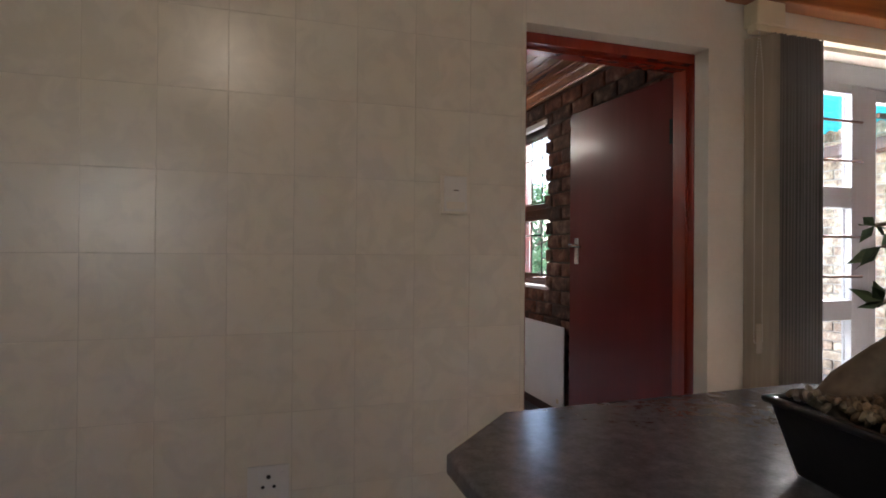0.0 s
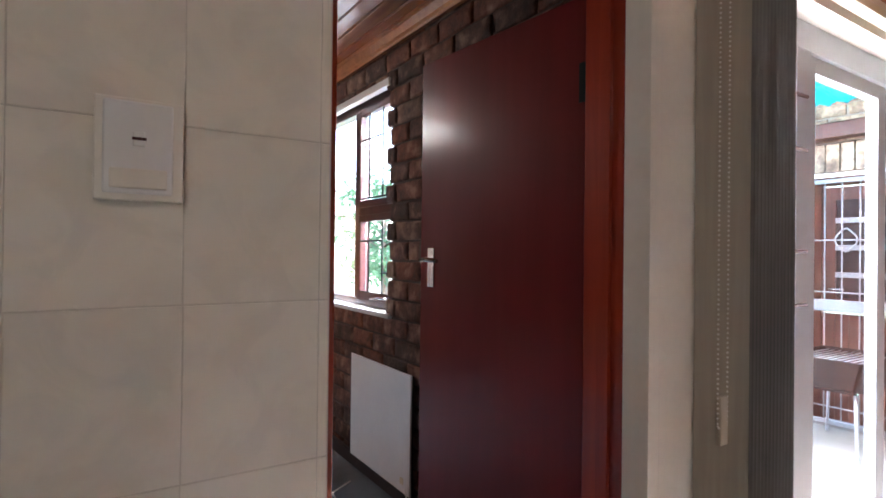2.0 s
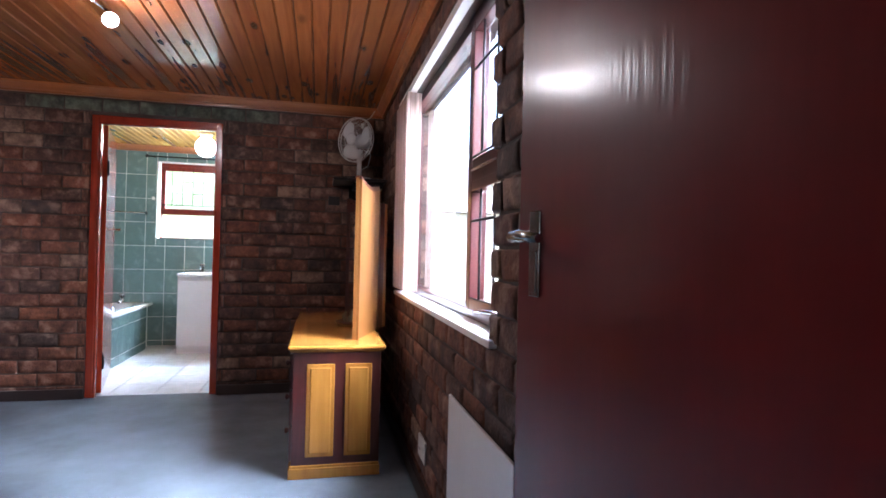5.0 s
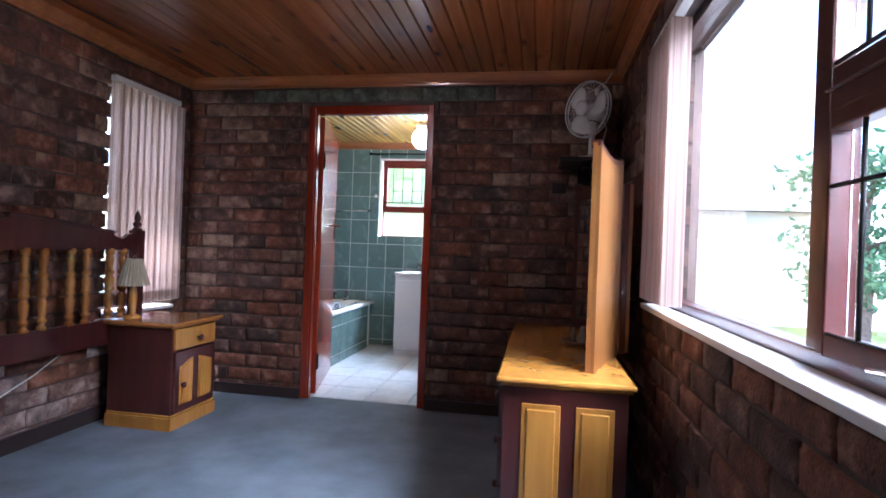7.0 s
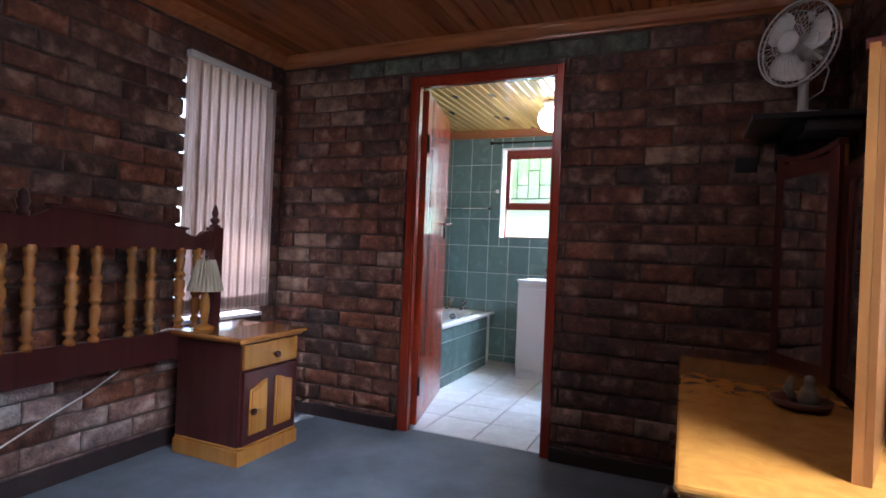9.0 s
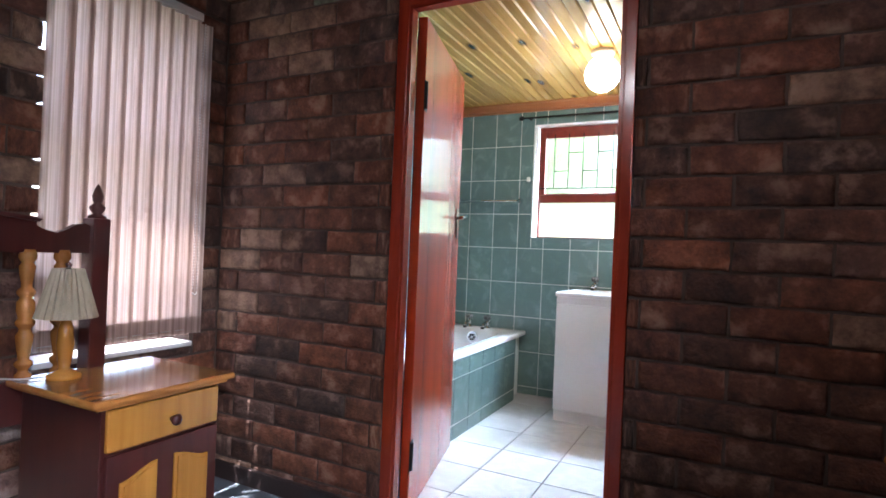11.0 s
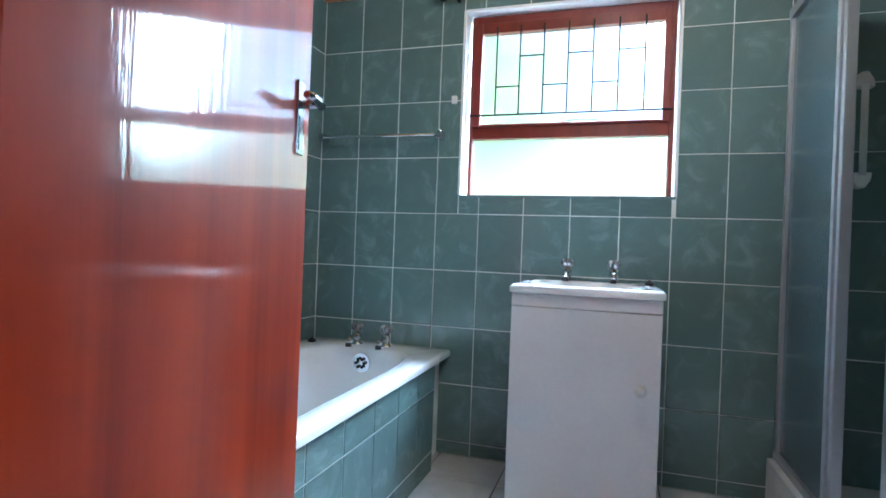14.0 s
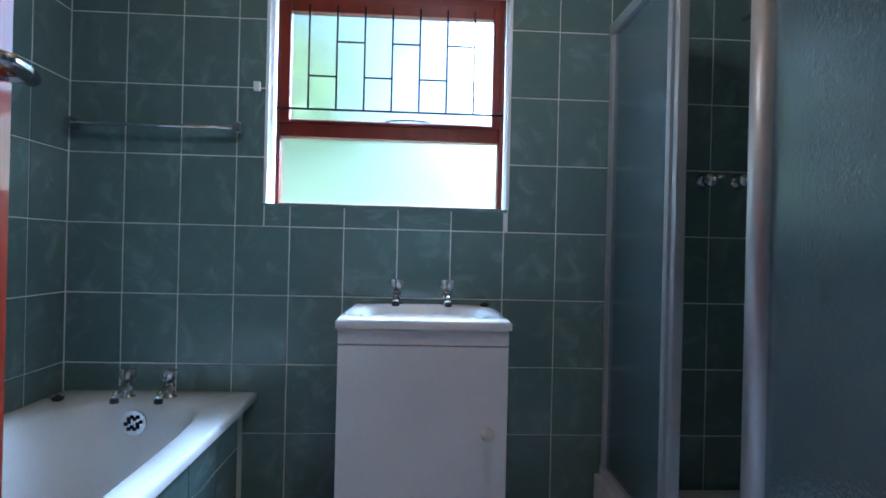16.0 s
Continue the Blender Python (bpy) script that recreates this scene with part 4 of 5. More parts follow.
g = thing("globe_lamp", pose(0.25, 7.87, 0), "lit white glass globe ceiling lamp", "lamp")
part("base", turned([(0.065, 2.268), (0.065, 2.252), (0.052, 2.238), (0.045, 2.222)], segs=24), WHITE_PLASTIC, g)
part("globe", turned([(0.045, 2.226), (0.072, 2.205), (0.093, 2.172), (0.1, 2.135), (0.093, 2.098), (0.071, 2.064), (0.04, 2.043), (0.0, 2.035)], segs=28), GLOBE, g, "glowing white globe").visible_shadow = False

s = thing("shower_enclosure", pose(0, 0, 0), "aluminium shower enclosure with obscured glass panels", "shower")
SX = 0.925
part("kerb", boxes(((0.885, 6.96, 0), (0.975, BY - 0.012, 0.185)), bevel=0.004), TILE_FLOOR, s, "white tiled kerb")
part("tray", boxes(((0.975, 6.97, 0), (RX - 0.012, BY - 0.012, 0.12)), bevel=0.01), PORCELAIN, s, "white shower tray")
part("bottom_rail", boxes(((SX - 0.018, 6.97, 0.186), (SX + 0.018, BY - 0.012, 0.215))), ALU, s)
part("top_rail", boxes(((SX - 0.018, 6.97, 1.93), (SX + 0.018, BY - 0.012, 1.97))), ALU, s)
for y, r in ((8.79, 0.014), (8.285, 0.013), (8.235, 0.013), (6.99, 0.016)):
    part("stile", boxes(((SX - 0.016, y - r, 0.216), (SX + 0.016, y + r, 1.929)), bevel=0.003), ALU, s)
part("door_stile", tubes([(SX - 0.02, 7.81, 0.216), (SX - 0.02, 7.81, 1.929)], r=0.031, segs=16), ALU, s, "rounded bright aluminium stile")
part("glass_panel", boxes(((SX - 0.003, 8.298, 0.215), (SX + 0.003, 8.776, 1.93))), SHOWER_GLASS, s, "obscured glass")
part("glass_panel", boxes(((SX - 0.023, 7.006, 0.215), (SX - 0.017, 7.78, 1.93))), SHOWER_GLASS, s, "obscured glass")
b = thing("shower_taps", pose(0, 0, 0), "two chrome shower taps on the tiles", "tap")
for x in (1.312, 1.453):
    part("rose", turned([(0.034, 0), (0.034, -0.006), (0.02, -0.016), (0.016, -0.034)], (x, BY - 0.001, 1.365), 18, 1), CHROME, b)
    hd = part("head", turned([(0.016, -0.034), (0.027, -0.042), (0.03, -0.056), (0.026, -0.068), (0.012, -0.074), (0, -0.075)], (x, BY - 0.001, 1.365), 12, 1), CHROME, b)
    part("lever", tubes([(x + 0.02, BY - 0.055, 1.372), (x + 0.038, BY - 0.062, 1.378), (x + 0.05, BY - 0.066, 1.38)], r=0.007), CHROME, hd)
    part("index_cap", turned([(0.008, -0.074), (0.008, -0.078), (0, -0.079)], (x + 0.002, BY - 0.001, 1.365), 12, 1), WHITE_PLASTIC, hd, "small white index cap")
b = thing("wall_shower", pose(0, 0, 0), "chrome shower head on a short arm", "shower head")
part("arm", tubes([(1.47, BY, 2.03), (1.47, BY - 0.08, 2.02), (1.46, BY - 0.14, 1.99)], r=0.011), CHROME, b)
part("rose", turned([(0.012, 0.03), (0.02, 0.01), (0.04, -0.015), (0.038, -0.022), (0, -0.024)], (1.455, BY - 0.155, 1.965), 18), CHROME, b)
b = thing("grab_handle", pose(0, 0, 0), "white grab handle on the shower tiles", "handle")
part("bar", tubes([(1.16, 8.772, 1.655), (1.16, 8.772, 1.31)], r=0.012, segs=12), WHITE_PLASTIC, b)
for z, d_ in ((1.665, 1), (1.30, -1)):
    bm = bmesh.new()
    outline(bm, [(1.125, z - 0.02 * d_), (1.195, z - 0.02 * d_), (1.19, z + 0.01 * d_), (1.172, z + 0.04 * d_), (1.148, z + 0.04 * d_), (1.13, z + 0.01 * d_)], 0.045, 1, BY - 0.047)
    part("flange", bm, WHITE_PLASTIC, b, bevel=0.006)


# ---- bedroom ----
def spindle(parent, y):
    prof = [(0.025, 0.615), (0.025, 0.632), (0.015, 0.642), (0.015, 0.65), (0.026, 0.662), (0.026, 0.672), (0.015, 0.682), (0.019, 0.70), (0.024, 0.735), (0.026, 0.76), (0.017, 0.775), (0.017, 0.782), (0.028, 0.795), (0.028, 0.805),
            (0.02, 0.815), (0.027, 0.84), (0.026, 0.868), (0.017, 0.882), (0.027, 0.895), (0.027, 0.905), (0.016, 0.916), (0.016, 0.93), (0.021, 0.955), (0.024, 0.985), (0.016, 0.997), (0.026, 1.01), (0.026, 1.022), (0.022, 1.04)]
    part("spindle", turned(prof, (-1.12, y, 0), 14), GOLD_DARK, parent, "turned golden pine spindle")


hb = thing("headboard", pose(0, 0, 0), "dark mahogany headboard with turned golden spindles", "headboard")
MID = 4.907
for y in (MID + 0.978, MID - 0.978):
    po = part("post", boxes(((-1.155, y - 0.03, 0), (-1.085, y + 0.03, 1.155)), bevel=0.004), MAHOGANY, hb)
    part("finial", turned([(0.03, 1.155), (0.03, 1.163), (0.014, 1.172), (0.024, 1.185), (0.027, 1.196), (0.012, 1.21), (0.016, 1.218), (0.019, 1.235), (0.012, 1.258), (0.006, 1.272), (0.0, 1.282)], (-1.12, y, 0), 16), MAHOGANY, po)
half = [(0.948, 1.03), (0.948, 1.125), (0.93, 1.135), (0.90, 1.13), (0.87, 1.11), (0.84, 1.098), (0.80, 1.108), (0.775, 1.12), (0.78, 1.135), (0.60, 1.158), (0.40, 1.182), (0.20, 1.198), (0.12, 1.20), (0.115, 1.185), (0.10, 1.175)]
pts = [(MID + a, z) for a, z in half] + [(MID + 0.06, 1.155), (MID - 0.06, 1.155)] + [(MID - a, z) for a, z in reversed(half)]
bm = bmesh.new()
outline(bm, pts, 0.028, 0, -1.134)
part("top_rail", bm, MAHOGANY, hb)
bm = bmesh.new()
outline(bm, [(MID + a, z) for a, z in ((0.78, 1.131), (0.60, 1.154), (0.40, 1.178), (0.20, 1.194), (0.115, 1.197))] + [(MID + a, z + 0.012) for a, z in ((0.115, 1.197), (0.20, 1.194), (0.40, 1.178), (0.60, 1.154), (0.79, 1.129))], 0.05, 0, -1.145)
outline(bm, [(MID - a, z) for a, z in ((0.78, 1.131), (0.60, 1.154), (0.40, 1.178), (0.20, 1.194), (0.115, 1.197))] + [(MID - a, z + 0.012) for a, z in ((0.115, 1.197), (0.20, 1.194), (0.40, 1.178), (0.60, 1.154), (0.79, 1.129))], 0.05, 0, -1.145)
part("capping", bm, MAHOGANY, hb, "moulded mahogany capping")
part("centre_finial", turned([(0.024, 1.15), (0.024, 1.17), (0.015, 1.18), (0.022, 1.195), (0.026, 1.21), (0.018, 1.228), (0.022, 1.238), (0.012, 1.255), (0, 1.262)], (-1.12, MID + 0.02, 0), 16), MAHOGANY, hb)
part("lower_rail", boxes(((-1.138, MID - 0.948, 0.475), (-1.105, MID + 0.948, 0.62)), bevel=0.004), MAHOGANY, hb)
for c in range(-3, 4):
    for o in (-0.0525, 0.0525):
        spindle(hb, MID + c * 0.2715 + o)

ns = thing("bedside_cabinet", pose(0, 0, 0), "mahogany and golden pine bedside cabinet", "bedside cabinet")
part("body", boxes(((-1.10, 5.66, 0.085), (-0.685, 6.075, 0.598)), bevel=0.003), MAHOGANY, ns)
bm = bmesh.new()
box(bm, (-1.12, 5.615, 0.603), (-0.645, 6.115, 0.625), 0.008)
box(bm, (-1.11, 5.635, 0.592), (-0.662, 6.095, 0.604), 0.004)
part("top", bm, GOLD_TOP, ns, "polished honey pine top")
bm = bmesh.new()
box(bm, (-1.105, 5.65, 0.0), (-0.672, 6.09, 0.075), 0.003)
box(bm, (-1.1, 5.655, 0.074), (-0.678, 6.083, 0.09), 0.005)
part("plinth", bm, GOLD, ns, "golden pine plinth")


def knob(parent, x, y, z, mat=MAHOGANY):
    part("knob", turned([(0.008, 0), (0.008, 0.012), (0.016, 0.018), (0.018, 0.026), (0.012, 0.034), (0, 0.036)], (x, y, z), 14, 0), mat, parent, "turned dark knob")


df = part("drawer", boxes(((-0.686, 5.672, 0.462), (-0.668, 6.062, 0.586)), bevel=0.004), GOLD, ns, "golden pine drawer front")
knob(df, -0.668, 5.88, 0.515)
dd = part("door", boxes(((-0.686, 5.672, 0.095), (-0.668, 6.062, 0.452)), bevel=0.003), MAHOGANY, ns)
knob(dd, -0.668, 5.725, 0.258)


def arched(a, b, l, h, rise, lean):
    pts = [(a, l), (b, l)]
    for k in range(9):
        u = k / 8
        y = b + (a - b) * u
        s = u if lean > 0 else 1 - u
        pts.append((y, h - rise * (0.5 + 0.5 * math.cos(math.pi * (1 - s)))))
    return pts


for a, b, lean in ((5.712, 5.832, 1), (5.892, 6.022, -1)):
    bm = bmesh.new()
    outline(bm, arched(a, b, 0.14, 0.40, 0.035, lean), 0.006, 0, -0.669)
    outline(bm, arched(a + 0.012, b - 0.012, 0.152, 0.388, 0.035, lean), 0.005, 0, -0.6635)
    part("panel", bm, GOLD, dd, "raised golden pine panel")

tl = thing("table_lamp", pose(-1.01, 5.735, 0.625), "small bedside lamp with a pleated cream shade", "table lamp")
part("base", turned([(0.05, 0), (0.05, 0.012), (0.03, 0.022), (0.016, 0.03), (0.02, 0.06), (0.026, 0.11), (0.022, 0.16), (0.013, 0.19), (0.016, 0.2), (0.01, 0.25)], segs=18), GOLD, tl, "turned golden pine stem")
bm = bmesh.new()
rings = []
for r, z in ((0.088, 0.198), (0.073, 0.25), (0.056, 0.31), (0.042, 0.357)):
    rings.append([bm.verts.new(((r + (0.003 if k % 2 else -0.003)) * math.cos(2 * math.pi * k / 48), (r + (0.003 if k % 2 else -0.003)) * math.sin(2 * math.pi * k / 48), z)) for k in range(48)])
for a, b_ in zip(rings, rings[1:]):
    for k in range(48):
        bm.faces.new((a[k], a[(k + 1) % 48], b_[(k + 1) % 48], b_[k]))
shade_ = part("shade", bm, SHADE, tl, "pleated cream fabric shade")
so = shade_.modifiers.new("thickness", "SOLIDIFY")
so.thickness = 0.002
part("knob", turned([(0.01, 0.348), (0.008, 0.362), (0.011, 0.372), (0, 0.38)], segs=10), CHROME, tl)
part("cord", tubes([(-0.02, -0.035, 0.006), (-0.06, -0.10, 0.004), (-0.1, -0.13, 0.006), (-0.105, -0.17, 0.0)], r=0.003), WHITE_PLASTIC, tl, "white lamp cord")

single("loose_cable", tubes([(-1.19, 5.43, 0.47), (-1.19, 5.40, 0.442), (-1.19, 5.27, 0.375), (-1.192, 5.1, 0.31), (-1.195, 4.93, 0.235), (-1.195, 4.7, 0.16), (-1.19, 4.5, 0.1), (-1.17, 4.4, 0.01)], r=0.004), WHITE_PLASTIC, "white cable hanging down the brick wall", "cable")

dt = thing("dressing_table", pose(0, 0, 0), "mahogany dressing table with golden pine top and panels", "dressing table")
part("body", boxes(((1.265, 4.81, 0.06), (1.70, 6.25, 0.632)), bevel=0.003), MAHOGANY, dt)
bm = bmesh.new()
box(bm, (1.24, 4.778, 0.640), (1.722, 6.285, 0.662), 0.008)
box(bm, (1.25, 4.795, 0.628), (1.712, 6.27, 0.641), 0.004)
part("top", bm, GOLD, dt, "golden pine top")
bm = bmesh.new()
box(bm, (1.252, 4.798, 0.0), (1.705, 6.262, 0.052), 0.003)
box(bm, (1.258, 4.803, 0.051), (1.702, 6.257, 0.066), 0.005)
part("plinth", bm, GOLD, dt, "golden pine plinth")
for a, b_ in ((1.332, 1.470), (1.522, 1.655)):
    bm = bmesh.new()
    box(bm, (a, 4.803, 0.105), (b_, 4.812, 0.568), 0.003)
    box(bm, (a + 0.018, 4.796, 0.123), (b_ - 0.018, 4.806, 0.55), 0.005)
    part("end_panel", bm, GOLD, dt, "raised golden pine panel")
for k in range(3):
    ya = 4.83 + k * 0.475
    for zl_, zh_ in ((0.44, 0.615), (0.26, 0.43), (0.08, 0.25)):
        df = part("drawer", boxes(((1.25, ya, zl_), (1.266, ya + 0.455, zh_)), bevel=0.003), MAHOGANY if k != 1 else GOLD, dt)
        part("knob", turned([(0.008, 0), (0.008, -0.012), (0.016, -0.018), (0.017, -0.026), (0, -0.033)], (1.25, ya + 0.2275, (zl_ + zh_) / 2), 12, 0), MAHOGANY, df)


def mirror_leaf(parent, m, wid, hgt, crest, rail):
    """A mirror in a mahogany frame with a golden back; local y runs along it, local -x is the glass."""
    f = part("mirror_frame", boxes(((-0.008, 0, 0), (0.01, 0.05, hgt)), ((-0.008, wid - 0.05, 0), (0.01, wid, hgt - 0.012)), ((-0.008, 0.05, 0), (0.01, wid - 0.05, 0.06)), ((-0.008, 0.05, hgt - crest - 0.07), (0.01, wid - 0.05, hgt - crest - 0.01))), rail, parent)
    f.matrix_basis = m
    part("mirror", boxes(((-0.008, 0.05, 0.06), (-0.002, wid - 0.05, hgt - crest - 0.07))), MIRROR, f, "mirror glass")
    bm = bmesh.new()
    pts = [(0.0, 0.0), (wid, 0.0), (wid, hgt - 0.012)] + [(wid * u, hgt - 0.012 - crest * math.sin(math.pi * u) ** 0.8) for u in (0.93, 0.85, 0.72, 0.6, 0.48, 0.36, 0.24, 0.12, 0.05)] + [(0, hgt - 0.012)]
    outline(bm, pts, 0.014, 0, 0.0105)
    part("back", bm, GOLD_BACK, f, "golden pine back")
    bm = bmesh.new()
    top = pts[2:]
    outline(bm, top + [(y, z + 0.022) for y, z in reversed(top)], 0.036, 0, -0.014)
    part("crest", bm, MAHOGANY, f, "curved mahogany crest")
    return f


ms = thing("dressing_mirror", pose(0, 0, 0.662), "three-leaf mahogany dressing mirror with golden back", "mirror")
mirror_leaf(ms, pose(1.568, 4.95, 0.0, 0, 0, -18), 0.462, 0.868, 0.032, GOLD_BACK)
cf = part("centre_frame", boxes(((1.745, 5.415, 0), (1.772, 5.47, 0.775)), ((1.745, 5.89, 0), (1.772, 5.95, 0.775)), ((1.745, 5.47, 0), (1.772, 5.89, 0.06)), ((1.745, 5.47, 0.715), (1.772, 5.89, 0.775)), bevel=0.003), MAHOGANY, ms)
part("mirror", boxes(((1.752, 5.47, 0.06), (1.758, 5.89, 0.715))), MIRROR, cf, "mirror glass")
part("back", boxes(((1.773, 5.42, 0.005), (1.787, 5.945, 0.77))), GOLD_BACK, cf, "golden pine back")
mirror_leaf(ms, pose(1.735, 5.955, 0.0, 0, 0, 24), 0.36, 0.868, 0.032, MAHOGANY)

od = thing("ornament_dish", pose(1.575, 5.56, 0.662), "small brown ornament dish with a figurine", "ornament")
part("dish", turned([(0.05, 0), (0.075, 0.008), (0.085, 0.028), (0.08, 0.028), (0.068, 0.014), (0.0, 0.01)], segs=20), BROWN_TIMBER, od)
bm = bmesh.new()
lathe(bm, [(0.025, 0.012), (0.03, 0.03), (0.022, 0.055), (0.012, 0.07), (0.016, 0.08), (0.012, 0.095), (0, 0.1)], (0.02, 0.0, 0), 12)
tube(bm, [(-0.012, 0.02, 0.012), (-0.03, 0.03, 0.05), (-0.02, 0.03, 0.085)], [0.01, 0.014, 0.006], 8)
part("figurine", bm, BARK, od, "small brown figurine")

sh = thing("wall_shelf", pose(0, 0, 0), "black corner wall shelf on a bracket", "shelf")
part("board", boxes(((1.47, 6.12, 1.656), (RX - 0.004, NY - 0.004, 1.678)), bevel=0.003), BLACK_PLASTIC, sh)
part("bracket", boxes(((1.60, NY - 0.05, 1.50), (1.68, NY - 0.004, 1.655)), ((1.62, 6.2, 1.62), (1.66, NY - 0.05, 1.655))), BLACK, sh)
single("set_top_box", boxes(((1.66, 6.16, 1.61), (1.84, 6.36, 1.655)), bevel=0.004), BLACK_PLASTIC, "small dark electronic box under the shelf", "box")
single("wall_plate", boxes(((1.44, NY - 0.012, 1.50), (1.53, NY - 0.001, 1.57)), bevel=0.004), BLACK_PLASTIC, "dark socket plate on the brick wall", "socket")

fn = thing("desk_fan", pose(1.665, 6.29, 1.678, 0, 0, -46), "white desk fan standing on the wall shelf", "fan")
part("base", turned([(0.115, 0), (0.115, 0.012), (0.09, 0.022), (0.03, 0.032), (0.022, 0.04)], segs=24), WHITE_PLASTIC, fn)
part("stem", turned([(0.02, 0.035), (0.018, 0.16), (0.024, 0.19), (0.024, 0.24)], segs=14), WHITE_PLASTIC, fn)
part("motor", turned([(0.0, 0.11), (0.03, 0.105), (0.05, 0.08), (0.055, 0.0), (0.04, -0.02)], (0, 0.0, 0.31), 18, 1), WHITE_PLASTIC, fn)
bm = bmesh.new()
for R, yy in ((0.168, -0.06), (0.168, -0.035), (0.12, -0.088), (0.12, -0.01), (0.07, -0.098)):
    tube(bm, [(R * math.cos(a * math.pi / 18), yy, 0.31 + R * math.sin(a * math.pi / 18)) for a in range(37)], 0.004 if R > 0.15 else 0.0015, 6)
for k in range(36):
    a = k * math.pi / 18
    c, s_ = math.cos(a), math.sin(a)
    tube(bm, [(0.04 * c, -0.1, 0.31 + 0.04 * s_), (0.12 * c, -0.088, 0.31 + 0.12 * s_), (0.168 * c, -0.06, 0.31 + 0.168 * s_), (0.168 * c, -0.035, 0.31 + 0.168 * s_), (0.12 * c, -0.01, 0.31 + 0.12 * s_), (0.05 * c, 0.0, 0.31 + 0.05 * s_)], 0.0011, 4)
tagged(part("cage", bm, WHITE_PLASTIC, fn), "white wire cage", "", "", "stuff")
part("cage_badge", turned([(0.045, -0.098), (0.045, -0.106), (0.03, -0.11), (0, -0.111)], (0, 0, 0.31), 20, 1), WHITE_PLASTIC, fn)
for k in range(3):
    bm = bmesh.new()
    g_ = []
    for i in range(6):
        for j in range(5):
            rr = 0.03 + 0.12 * i / 5
            an = 2.094 * k + (j / 4 - 0.5) * (0.7 + 0.7 * math.sin(math.pi * i / 5.5)) + 0.25 * i / 5
            g_.append(bm.verts.new((rr * math.cos(an), -0.055 + 0.03 * (j / 4 - 0.5), 0.31 + rr * math.sin(an))))
    for i in range(5):
        for j in range(4):
            bm.faces.new((g_[i * 5 + j], g_[i * 5 + j + 1], g_[(i + 1) * 5 + j + 1], g_[(i + 1) * 5 + j])).smooth = True
    bl = part("blade", bm, WHITE_PLASTIC, fn)
    bl.modifiers.new("thickness", "SOLIDIFY").thickness = 0.002
part("knob", turned([(0.012, 0.415), (0.012, 0.44), (0.018, 0.45), (0, 0.455)], (0, 0.03, 0), 12), WHITE_PLASTIC, fn)
part("fan_cord", tubes([(0.03, 0.04, 0.3), (0.06, 0.06, 0.2), (0.045, 0.05, 0.12), (-0.03, 0.05, 0.09), (-0.055, 0.04, 0.15), (-0.02, 0.04, 0.21)], r=0.003), WHITE_PLASTIC, fn)

single("fan_cable", tubes([(1.685, 6.33, 2.125), (1.715, 6.36, 2.17), (1.75, 6.42, 2.2), (1.80, 6.48, 2.29)], r=0.003), WHITE_PLASTIC, "thin grey cable from the fan to the ceiling", "cable")
hp = thing("panel_heater", pose(0, 0, 0), "flat white wall panel heater on the brick wall", "heater")
part("panel", boxes(((1.842, 3.24, 0.07), (1.852, 3.915, 0.632)), bevel=0.003), WHITE, hp)
part("backing", boxes(((1.852, 3.245, 0.075), (1.860, 3.91, 0.627))), BLACK, hp)
for y in (3.32, 3.84):
    part("spacer", boxes(((1.86, y - 0.01, 0.30), (RX, y + 0.01, 0.32))), BLACK, hp)
part("indicator", boxes(((1.8395, 3.30, 0.11), (1.8425, 3.33, 0.14))), CREAM_PLASTIC, hp)
part("heater_cord", tubes([(1.845, 3.28, 0.10), (1.83, 3.24, 0.02), (1.78, 3.3, 0.006), (1.68, 3.38, 0.006), (1.6, 3.47, 0.006), (1.62, 3.62, 0.006), (1.75, 3.7, 0.006)], r=0.004), WHITE_PLASTIC, hp, "white heater cord on the carpet")


def socket_plate(name, m, wid, hgt, label, holes):
    """A wall plate; local -y looks into the room."""
    s_ = thing(name, m, label, name.split("_")[-1])
    part("plate", boxes(((-wid / 2, -0.010, -hgt / 2), (wid / 2, 0, hgt / 2)), bevel=0.003), WHITE_PLASTIC, s_)
    for kind, x, z, r in holes:
        if kind == "hole":
            part("hole", turned([(r, -0.0101), (r, -0.0105), (0, -0.0107)], (x, 0, z), 12, 1), BLACK_PLASTIC, s_)
        else:
            part("rocker", boxes(((x - r, -0.014, z - r * 1.3), (x + r, -0.009, z + r * 1.3)), bevel=0.002), WHITE_PLASTIC, s_)
    return s_


socket_plate("bedroom_socket", pose(RX - 0.002, 4.49, 0.232, 0, 0, -90), 0.16, 0.10, "white double socket plate on the brick wall", [("hole", -0.03, -0.01, 0.006), ("hole", -0.05, -0.01, 0.006), ("rocker", 0.04, 0.015, 0.008)])
sw = socket_plate("light_switch", pose(0.645, 1.939, 1.345), 0.088, 0.13, "cream light switch plate on the tiles", [("rocker", 0.0, 0.012, 0.008)])
part("surround", boxes(((-0.054, -0.005, -0.074), (0.058, 0.0135, 0.07)), bevel=0.002), CREAM_TRIM, sw)
part("mark", boxes(((-0.009, -0.0155, 0.010), (0.009, -0.0135, 0.014))), MAHOGANY, sw, "brown mark on the rocker")
part("lower_flap", boxes(((-0.036, -0.014, -0.058), (0.036, -0.009, -0.03)), bevel=0.002), CREAM_TRIM, sw)
socket_plate("kitchen_socket", pose(-0.008, 1.953, 0.341), 0.135, 0.125, "white three-pin wall socket on the tiles", [("hole", 0.0, 0.025, 0.0075), ("hole", -0.018, -0.008, 0.006), ("hole", 0.018, -0.008, 0.006), ("rocker", 0.045, 0.03, 0.008)])

